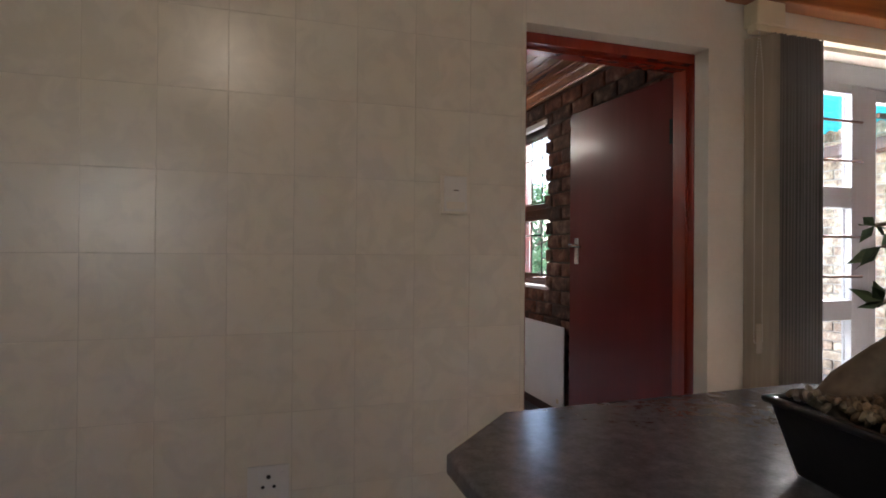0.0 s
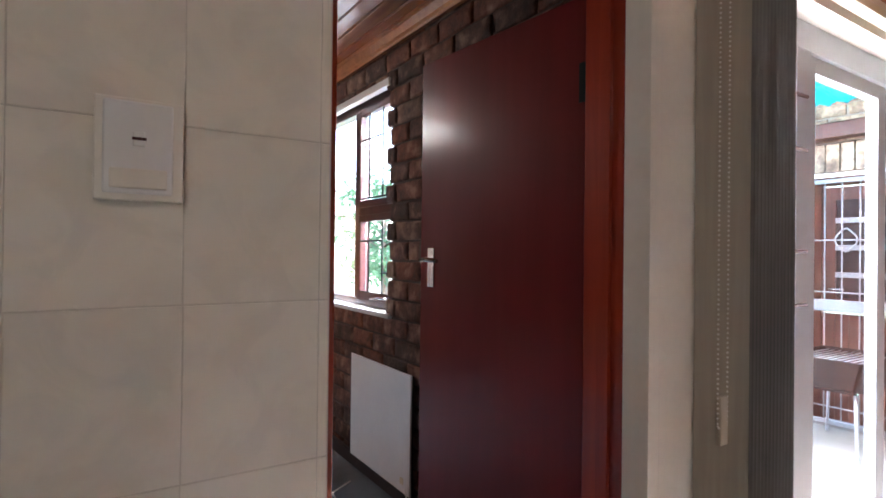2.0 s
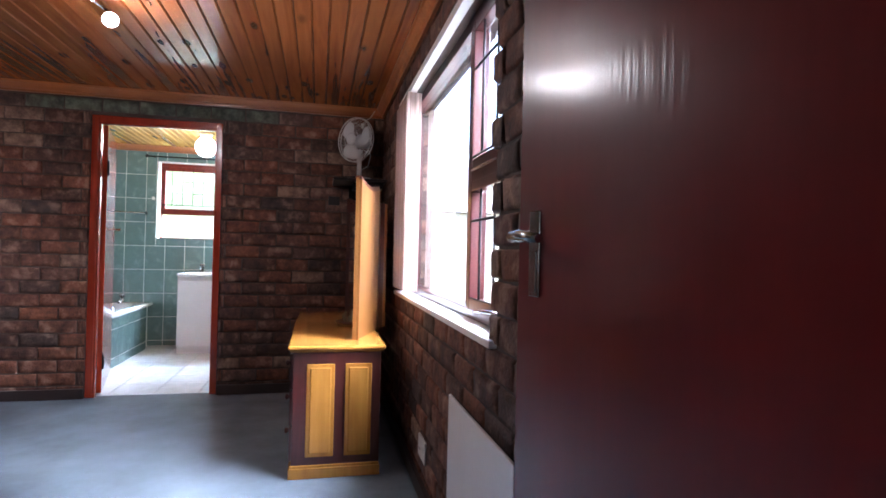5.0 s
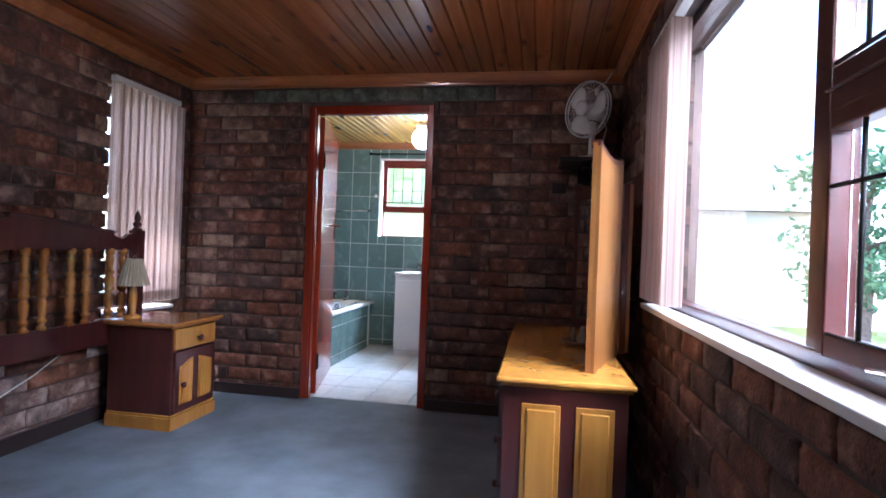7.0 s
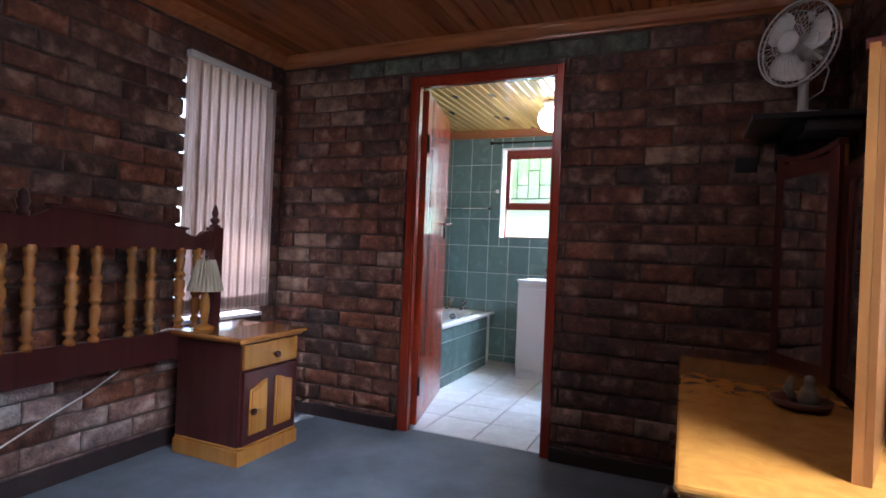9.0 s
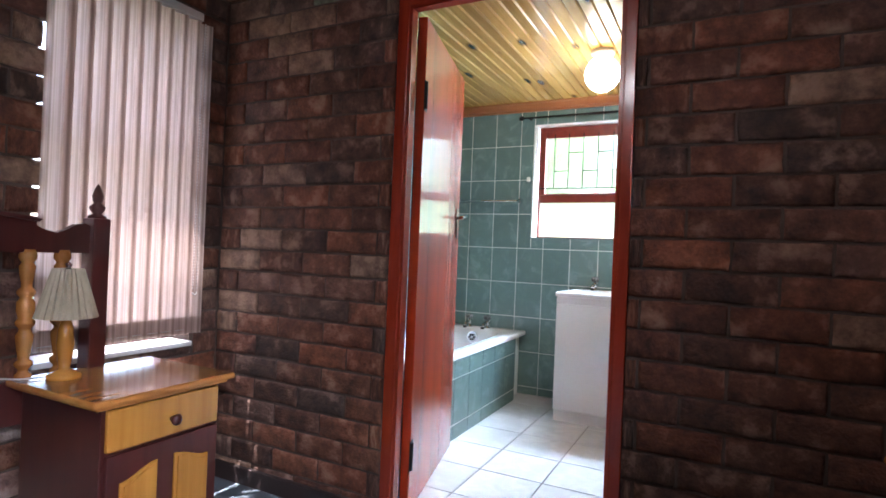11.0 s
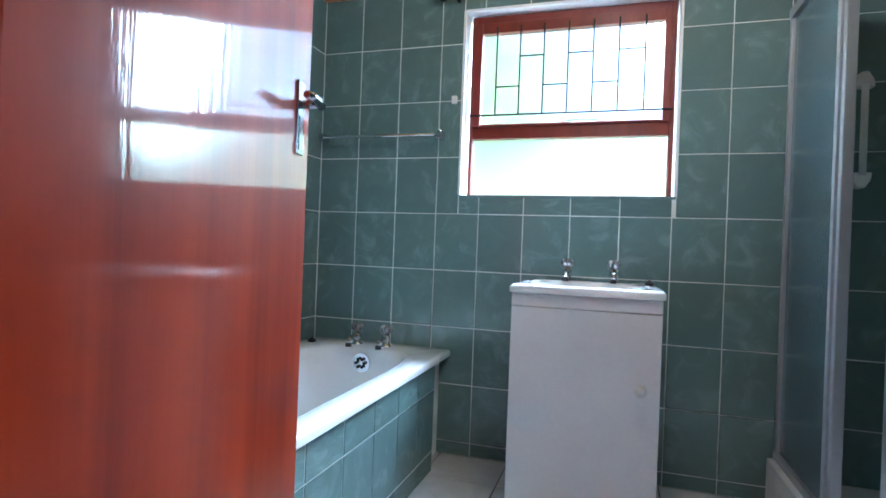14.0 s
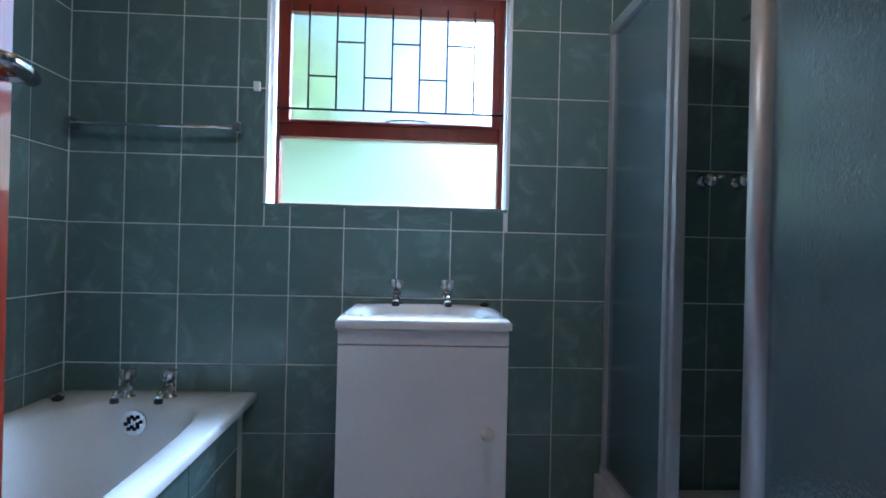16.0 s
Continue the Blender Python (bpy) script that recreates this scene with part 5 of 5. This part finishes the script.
sp = thing("spotlight_bar", pose(0.335, 4.78, CEIL), "chrome ceiling bar with two lit spotlights", "spotlight")
part("base", turned([(0.05, 0.0), (0.05, -0.015), (0.04, -0.022), (0, -0.022)], segs=24), CHROME, sp)
part("bar", tubes([(-0.04, -0.17, -0.04), (0.04, 0.17, -0.04)], r=0.008), CHROME, sp)
part("stem", tubes([(0, 0, -0.02), (0, 0, -0.04)], r=0.008), CHROME, sp)
for x, y, dx, dy in ((0.03, 0.13, 0.35, -0.6), (-0.035, -0.15, -0.1, -0.6)):
    a, d_ = Vector((x, y, -0.045)), Vector((dx, dy, -0.75)).normalized()
    bm = bmesh.new()
    tube(bm, [a, a + d_ * 0.02, a + d_ * 0.045, a + d_ * 0.065], [0.014, 0.024, 0.031, 0.034], 18)
    sc_ = part("spot_can", bm, CHROME, sp)
    bm = bmesh.new()
    tube(bm, [a + d_ * 0.066, a + d_ * 0.08, a + d_ * 0.09, a + d_ * 0.094], [0.033, 0.031, 0.02, 0.006], 18)
    part("bulb", bm, BULB, sc_, "lit bulb").visible_shadow = False


# ---- vertical blinds ----
def slat_mesh(name, wid, hgt, mat):
    bm = bmesh.new()
    vs = [[bm.verts.new((wid * (k / 6 - 0.5), 0.006 * math.sin(math.pi * k / 6), z)) for k in range(7)] for z in (0, hgt)]
    for k in range(6):
        bm.faces.new((vs[0][k], vs[0][k + 1], vs[1][k + 1], vs[1][k])).smooth = True
    return mesh_of(name, bm, mat)


def chain(parent, top, bottom, gap, along):
    bm = bmesh.new()
    n_ = int((top[2] - bottom) / 0.013)
    for s_ in (-1, 1):
        for k in range(n_):
            z = top[2] - k * 0.013
            sway = gap * min(1, k / (n_ * 0.15))
            c = [top[0], top[1], z]
            c[along] += s_ * sway / 2
            lathe(bm, [(0.0, -0.0035), (0.0035, 0.0), (0.0, 0.0035)], c, 5)
    for k in range(9):
        a = math.pi * k / 8
        c = [top[0], top[1], bottom - 0.4 * gap * math.sin(a)]
        c[along] += gap / 2 * math.cos(a)
        lathe(bm, [(0.0, -0.0035), (0.0035, 0.0), (0.0, 0.0035)], c, 5)
    return part("bead_chain", bm, WHITE_PLASTIC, parent, "white bead chain")


vb = thing("vertical_blind", pose(0, 0, 0), "closed pink-beige vertical blind, backlit", "blind")
part("head_rail", boxes(((-1.215, 5.735, 2.055), (-1.175, 6.345, 2.09)), bevel=0.003), WHITE_PLASTIC, vb)
me = slat_mesh("slat", 0.088, 1.375, FABRIC_PINK)
hem_mesh = mesh_of("hem", boxes(((-0.043, 0.0065, 0.002), (0.043, 0.0085, 0.075))), FABRIC_HEM)
for k in range(10):
    ob = new("slat", me)
    ob.parent, ob.matrix_basis = vb, pose(-1.195, 5.778 + k * 0.0645, 0.68, 0, 0, 90 - 20 + 4 * math.sin(k * 2.3))
    hem = new("hem", hem_mesh)
    hem.parent = ob
part("bottom_chain", tubes([(-1.19, 5.74, 0.70), (-1.19, 6.33, 0.70)], r=0.0015), WHITE_PLASTIC, vb)
chain(vb, (-1.185, 6.362, 2.05), 0.86, 0.02, 1)
vb = thing("vertical_blind", pose(0, 0, 0), "pink-beige vertical blind drawn open at the wide window", "blind")
part("head_rail", boxes(((1.86, 3.53, 2.05), (1.90, 5.54, 2.088)), bevel=0.003), WHITE_PLASTIC, vb)
me = slat_mesh("slat", 0.088, 1.13, FABRIC_PINK)
for k in range(15):
    ob = new("slat", me)
    ob.parent, ob.matrix_basis = vb, pose(1.885, 5.07 + k * 0.031, 0.915, 0, 0, 14 + 8 * math.sin(k * 1.7))
chain(vb, (1.858, 5.56, 2.06), 1.03, 0.035, 1)

vb = thing("vertical_blind", pose(0, 0, 0), "dark grey-brown vertical blind stacked beside the patio door", "blind")
part("head_rail", boxes(((2.0, 1.875, 2.105), (4.72, 1.925, 2.135)), bevel=0.003), CREAM_PLASTIC, vb)
part("rail_end", boxes(((2.005, 1.87, 2.136), (2.16, 1.952, 2.242)), bevel=0.006), CREAM_PLASTIC, vb, "cream plastic end cap")
me, me2 = slat_mesh("slat", 0.127, 2.05, FABRIC_GREY), slat_mesh("slat", 0.127, 2.05, FABRIC_BEIGE)
for k in range(15):
    ob = new("slat", me2 if k < 2 else me)
    ob.parent, ob.matrix_basis = vb, pose(2.04 + k * 0.0192, 1.893, 0.04, 0, 0, -62 + 7 * math.sin(k * 1.9))
chain(vb, (2.0, 1.86, 2.1), 0.76, 0.045, 0)
part("chain_weight", boxes(((1.985, 1.855, 0.70), (2.02, 1.87, 0.83)), bevel=0.004), FABRIC_BEIGE, vb, "cream chain weight")

# ---- kitchen ----
kt = thing("breakfast_bar", pose(0, 0, 0), "dark speckled laminate breakfast bar with cut corners", "table")
bm = bmesh.new()
outline(bm, [(0.275, 0.45), (0.275, 0.865), (0.462, 1.058), (1.31, 1.085), (1.5, 0.9), (1.5, -0.6), (0.5, -0.6), (0.46, 0.2)], 0.036, 2, 0.762)
bmesh.ops.bevel(bm, geom=list(bm.edges), offset=0.007, segments=3, affect="EDGES", profile=0.5)
part("worktop", bm, GRANITE, kt)
part("pedestal", boxes(((0.85, -0.5, 0.0), (0.95, 0.75, 0.761)), ((0.951, 0.1, 0.0), (1.4, 0.16, 0.761)), bevel=0.004), WHITE, kt)

bp = thing("bonsai_pot", pose(0.89, 0.45, 0.798, 0, 0, -8.4), "bonsai tree in a dark square pot with brown pebbles", "potted plant")
bm = bmesh.new()
prof = [(0.16, 0.0), (0.186, 0.105), (0.195, 0.104), (0.195, 0.115), (0.180, 0.115), (0.174, 0.1)]
rings = [[bm.verts.new((r * sx, r * sy, z)) for sx, sy in ((-1, -1), (1, -1), (1, 1), (-1, 1))] for r, z in prof]
for a, b_ in zip(rings, rings[1:]):
    for k in range(4):
        bm.faces.new((a[k], a[(k + 1) % 4], b_[(k + 1) % 4], b_[k]))
bm.faces.new(rings[0][::-1]), bm.faces.new(rings[-1])
part("pot", bm, BLACK_PLASTIC, bp, "dark glazed pot", bevel=0.004)
rnd = random.Random(11)
bm = bmesh.new()
for _ in range(1000):
    c = Vector((rnd.uniform(-0.172, 0.172), rnd.uniform(-0.172, 0.172), 0.0))
    c.z = 0.114 + 0.026 * (1 - max(abs(c.x), abs(c.y)) / 0.17) + rnd.uniform(0, 0.014)
    r = rnd.uniform(0.0055, 0.0095)
    vs = bmesh.ops.create_icosphere(bm, subdivisions=1, radius=r)["verts"]
    q = Matrix.Translation(c) @ Euler((rnd.uniform(0, 3), rnd.uniform(0, 3), rnd.uniform(0, 3))).to_matrix().to_4x4() @ Matrix.Diagonal((1.3, 0.9, 0.6, 1))
    for vv in vs:
        vv.co = q @ vv.co
for f_ in bm.faces:
    f_.smooth = True
tagged(part("gravel", bm, PEBBLE, bp), "brown pebbles", "", "", "stuff")
bm = bmesh.new()
tube(bm, [(-0.115, 0.13, 0.09), (-0.095, 0.122, 0.135), (-0.055, 0.108, 0.175), (-0.005, 0.092, 0.215), (0.05, 0.072, 0.27), (0.10, 0.055, 0.35), (0.08, 0.06, 0.44)], [0.05, 0.04, 0.034, 0.032, 0.03, 0.025, 0.017], 14)
for tw in ([(0.09, 0.05, 0.31), (0.03, 0.08, 0.32), (-0.03, 0.10, 0.335), (-0.07, 0.11, 0.345)], [(0.075, 0.05, 0.28), (0.0, 0.08, 0.27), (-0.06, 0.115, 0.265)], [(0.09, 0.06, 0.4), (0.0, 0.09, 0.39), (-0.07, 0.12, 0.375)]):
    tube(bm, tw, [0.008, 0.005, 0.003, 0.002][:len(tw)], 6)
part("trunk", bm, BARK, bp, "thick bent bonsai trunk")


def leaf(bm, c, d, size, rnd):
    """One pointed leaf with a folded midrib."""
    d = d.normalized()
    u = d.cross(Vector((rnd.uniform(-1, 1), rnd.uniform(-1, 1), rnd.uniform(-1, 1)))).normalized()
    n_ = d.cross(u)
    p = [c, c + d * size * 0.45 + u * size * 0.26 + n_ * size * 0.06, c + d * size, c + d * size * 0.45 - u * size * 0.26 + n_ * size * 0.06, c + d * size * 0.5]
    v_ = [bm.verts.new(q_) for q_ in p]
    bm.faces.new((v_[0], v_[1], v_[2], v_[4])), bm.faces.new((v_[0], v_[4], v_[2], v_[3]))


bm = bmesh.new()
for c in ((-0.07, 0.11, 0.345), (-0.03, 0.10, 0.335), (-0.06, 0.115, 0.265), (-0.02, 0.09, 0.268), (-0.07, 0.12, 0.375), (0.0, 0.09, 0.39), (0.03, 0.08, 0.40), (0.08, 0.06, 0.43)):
    for _ in range(5):
        leaf(bm, Vector(c), Vector((rnd.uniform(-1, 0.6), rnd.uniform(-0.6, 1), rnd.uniform(-0.8, 0.8))), rnd.uniform(0.028, 0.05), rnd)
part("leaves", bm, LEAF, bp, "dark green pointed leaves")

kl = thing("kitchen_lamp", pose(-0.27, 0.4, 2.36), "lit round kitchen ceiling lamp", "lamp")
part("base", turned([(0.09, 0), (0.09, -0.03), (0.07, -0.04), (0, -0.04)], segs=24), WHITE_PLASTIC, kl)
part("dome", turned([(0.08, -0.04), (0.085, -0.08), (0.06, -0.13), (0.0, -0.15)], segs=24), GLOBE, kl).visible_shadow = False

# ---- garden seen through the windows ----
def tree(name, x, y, h, crown, seed, label, mat=GARDEN_LEAF):
    t = thing(name, pose(x, y, -0.17), label, "tree")
    r_ = random.Random(seed)
    bm, tips = bmesh.new(), []
    tube(bm, [(0, 0, 0), (0.05, 0.03, h * 0.3), (0.02, 0.08, h * 0.55), (0.1, 0.05, h * 0.85)], [0.09, 0.07, 0.05, 0.02], 8)
    for k in range(14):
        a, z = r_.uniform(0, 6.28), h * r_.uniform(0.25, 0.8)
        L = crown * r_.uniform(0.6, 1.0)
        e = Vector((math.cos(a) * L, math.sin(a) * L, z + L * r_.uniform(0.2, 0.7)))
        m_ = Vector((e.x * 0.5, e.y * 0.5, z + (e.z - z) * 0.7))
        tube(bm, [(0.03, 0.04, z), m_, e], [0.03, 0.02, 0.006], 6)
        tips += [m_, e, (m_ + e) / 2]
    part("trunk", bm, BARK, t)
    bm = bmesh.new()
    for p in tips:
        for _ in range(60):
            o = Vector((r_.gauss(0, 1), r_.gauss(0, 1), r_.gauss(0, 0.8))) * crown * 0.22
            leaf(bm, p + o, Vector((r_.uniform(-1, 1), r_.uniform(-1, 1), r_.uniform(-1, 0.4))), r_.uniform(0.08, 0.16), r_)
    part("crown", bm, mat, t)


tree("garden_tree", 5.6, 10.9, 2.9, 0.85, 3, "leafy green garden tree beyond the paving")
tree("garden_tree", 8.2, 13.4, 3.3, 1.0, 5, "leafy green garden tree beyond the paving")
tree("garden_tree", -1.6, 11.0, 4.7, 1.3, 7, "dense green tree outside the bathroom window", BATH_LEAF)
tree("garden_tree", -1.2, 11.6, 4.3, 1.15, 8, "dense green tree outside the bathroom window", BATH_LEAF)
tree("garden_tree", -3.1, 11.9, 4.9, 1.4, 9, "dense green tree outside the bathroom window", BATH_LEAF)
# plaster white puts the window view's glare into this wall's colour
wall("wall_garden", 1, 14.5, 14.7, -6, 16, -0.2, 1.5, [], PLASTER, "pale garden wall beyond the trees")
nh = thing("neighbour_house", pose(-3.0, 17.5, -0.2), "pale house with a low grey roof behind the trees", "house")
part("wall", boxes(((0, 0, 0), (11, 6, 2.6))), PLASTER, nh)
bm = bmesh.new()
outline(bm, [(-0.5, 2.5), (6.5, 2.5), (3, 4.4)], 12, 0, -0.5)
part("roof", bm, CONCRETE, nh, "pale grey roof")


# ---- pieces of walls and floors ----
def piece_mesh(name, wid, hei, deep, chamfer, rough, mat, rng):
    bm = bmesh.new()
    j = lambda: rng.uniform(-rough, rough)
    a, h, c = wid / 2, hei / 2, chamfer
    back = [bm.verts.new((x + j(), 0, z + j())) for x, z in ((-a, -h), (a, -h), (a, h), (-a, h))]
    mid = [bm.verts.new((v.co.x + j() * 0.6, -deep + c + j() * 0.5, v.co.z + j() * 0.6)) for v in back]
    front = [bm.verts.new((v.co.x * (1 - 2 * c / wid), -deep + j() * 0.5, v.co.z * (1 - 2 * c / hei))) for v in mid]
    bm.faces.new(front)
    for r0, r1 in ((back, mid), (mid, front)):
        for k in range(4):
            bm.faces.new((r0[k], r0[(k + 1) % 4], r1[(k + 1) % 4], r1[k]))
    return mesh_of(name, bm, mat)


def brick_mesh(name, wid, hei, deep, worn, mat, rng):
    """A brick with an uneven face and worn, rounded edges."""
    bm = bmesh.new()
    us, vs = (0, 0.035, 0.2, 0.4, 0.6, 0.8, 0.965, 1), (0, 0.1, 0.36, 0.64, 0.9, 1)
    grid = []
    for j_, v_ in enumerate(vs):
        row = []
        for i_, u_ in enumerate(us):
            rim = i_ in (0, len(us) - 1) or j_ in (0, len(vs) - 1)
            back = worn * rng.uniform(0.7, 1.6) if rim else rng.uniform(-0.0015, 0.0025)
            row.append(bm.verts.new(((u_ - 0.5) * wid + rng.uniform(-1, 1) * (0.002 if rim else 0.004), -deep + back, (v_ - 0.5) * hei + rng.uniform(-1, 1) * 0.0022)))
        grid.append(row)
    for j_ in range(len(vs) - 1):
        for i_ in range(len(us) - 1):
            bm.faces.new((grid[j_][i_], grid[j_][i_ + 1], grid[j_ + 1][i_ + 1], grid[j_ + 1][i_])).smooth = True
    edge = grid[0] + [r_[-1] for r_ in grid[1:]] + grid[-1][-2::-1] + [r_[0] for r_ in grid[-2:0:-1]]
    foot = [bm.verts.new((v_.co.x, 0, v_.co.z)) for v_ in edge]
    for k in range(len(edge)):
        q = (k + 1) % len(edge)
        bm.faces.new((edge[k], foot[k], foot[q], edge[q])).smooth = True
    return mesh_of(name, bm, mat)


def lay(parent, name, me, m, sx=1.0, sz=1.0):
    ob = new(name, me)
    ob.parent = parent
    ob.matrix_basis = m @ Matrix.Diagonal((sx, 1, sz, 1))
    return ob


rng = random.Random(4)
BW, BH, COURSE, PITCH = 0.243, 0.087, 0.0965, 0.252
FULL = [brick_mesh("brick", BW, BH, 0.035, 0.006, BRICK, rng) for _ in range(14)]
DEEP = [brick_mesh("brick", BW, BH, 0.105, 0.010, BRICK, rng) for _ in range(10)]
DUSTY = [brick_mesh("brick", BW, BH, 0.035, 0.006, BRICK_DUSTY, rng) for _ in range(6)]
GREEN = [brick_mesh("brick", BW, BH, 0.035, 0.006, GREEN_BRICK, rng) for _ in range(3)]


def brick_wall(parent, axis, plane, turn, a0, a1, hole, near, ragged, start=0.0):
    """Courses of brick; near is the stretch whose bricks are parts, the rest are joined."""
    rest = bmesh.new()
    for i in range(24):
        lo = i * COURSE + 0.004
        a = a0 - (i % 2) * PITCH / 2 - start
        h0, h1 = hole[0], hole[1]
        if ragged:
            k = 0.022 if i % 2 else -0.012
            h0, h1 = h0 + k + rng.uniform(-0.01, 0.01), h1 - k - rng.uniform(-0.01, 0.01)
        while a < a1:
            rects = holed(max(a, a0), min(a + BW, a1), lo, lo + BH, [(h0, h1, hole[2], hole[3])])
            for ra, rb, rl, rh in rects:
                if rb - ra < 0.014 or rh - rl < 0.02:
                    continue
                mid, hgt = (ra + rb) / 2, (rl + rh) / 2
                edge = ragged and (abs(rb - h0) < 0.002 or abs(ra - h1) < 0.002) and rh > hole[2]
                if not near[0] <= mid <= near[1]:
                    if axis == 0:
                        box(rest, (plane - (0.001 if turn < 0 else 0.02), ra, rl), (plane + (0.02 if turn < 0 else 0.001), rb, rh))
                    continue
                bank = DEEP if edge else FULL
                if axis == 1 and 2.09 < hgt < 2.2 and -0.75 < mid < 0.95:
                    bank = GREEN
                if turn == 90 and hgt < 0.18 + 0.36 * rng.random():
                    bank = DUSTY
                base = plane + (0.035 if not edge else 0.105) * (-1 if turn > 0 else 1) + rng.uniform(-0.002, 0.002)
                loc = (base, mid, hgt) if axis == 0 else (mid, base, hgt)
                lay(parent, "brick", rng.choice(bank), pose(*loc, rng.uniform(-0.5, 0.5), rng.uniform(-0.5, 0.5), turn), (rb - ra) / BW, (rh - rl) / BH)
            a += PITCH
    if len(rest.verts):
        tagged(part("brick_rest", rest, BRICK_STUFF, parent), "", "", "", "stuff")
    else:
        rest.free()


brick_wall(wall_n, 1, NY, 0, LX, RX, DOOR_B, (-9, 9), False)
brick_wall(wall_w, 0, LX, 90, SY, NY, WIN_L, (3.3, 9), True, 0.05)
brick_wall(wall_e, 0, RX, -90, SY, NY, WIN_R, (-9, 9), True, 0.09)

TW, TH = 0.2103, 0.269


def tile_bank(name, wid, hei, mat, gap, n=3):
    return [piece_mesh(name, wid - gap, hei - gap, 0.009, min(0.002, gap * 0.5), 0.0004, mat, rng) for _ in range(n)]


def tile_wall(parent, axis, plane, turn, a0, a1, z0, z1, at, zat, tw, th, holes, bank, gap):
    a = at - math.ceil((at - a0) / tw) * tw
    while a < a1:
        z = zat - math.ceil((zat - z0) / th) * th
        while z < z1:
            for ra, rb, rl, rh in holed(max(a, a0), min(a + tw, a1), max(z, z0), min(z + th, z1), holes):
                if rb - ra > 0.015 and rh - rl > 0.015:
                    m = {0: pose((ra + rb) / 2, plane + 0.009, (rl + rh) / 2), 90: pose(plane - 0.009, (ra + rb) / 2, (rl + rh) / 2, 0, 0, 90), -90: pose(plane + 0.009, (ra + rb) / 2, (rl + rh) / 2, 0, 0, -90),
                         180: pose((ra + rb) / 2, plane - 0.009, (rl + rh) / 2, 0, 0, 180), "up": pose((ra + rb) / 2, (rl + rh) / 2, plane - 0.009, -90, 0, 0)}[turn]
                    lay(parent, "tile", rng.choice(bank), m, (rb - ra - gap) / (tw - gap), (rh - rl - gap) / (th - gap))
            z += th
        a += tw


CREAM = tile_bank("tile", 0.2135, 0.27, TILE_CREAM, 0.0018)
SEA = tile_bank("tile", TW, TH, TILE_GREEN, 0.0044)
PALE = tile_bank("tile", 0.3225, 0.3225, TILE_FLOOR, 0.005)
tile_wall(wall_k, 1, 1.953, 0, -1.4, 0.938, 0, 2.36, 0.707, 1.118, 0.2135, 0.27, [], CREAM, 0.0018)
tile_wall(wall_bn, 1, BY, 0, BX, RX, 0, 2.27, -1.181, 1.137, TW, TH, [WIN_B], SEA, 0.005)
tile_wall(wall_bw, 0, BX, 90, B0, BY, 0, 2.27, BY, 1.137, TW, TH, [], SEA, 0.005)
tile_wall(wall_be, 0, RX, -90, 6.96, BY, 0, 2.27, BY, 1.137, TW, TH, [], SEA, 0.005)
tile_wall(wall_bs, 1, B0, 180, BX, RX, 0, 2.27, -1.181, 1.137, TW, TH, [DOOR_B], SEA, 0.005)
tile_wall(floor_bath, 2, 0.0, "up", BX, 0.88, NY + 0.075, BY, 0.165, 6.617, 0.3225, 0.3225, [], PALE, 0.005)
tile_wall(tub, 0, -0.452, 90, 6.9, 8.60, 0, 0.464, 8.60, 0.355, TW, TH, [], SEA, 0.005)
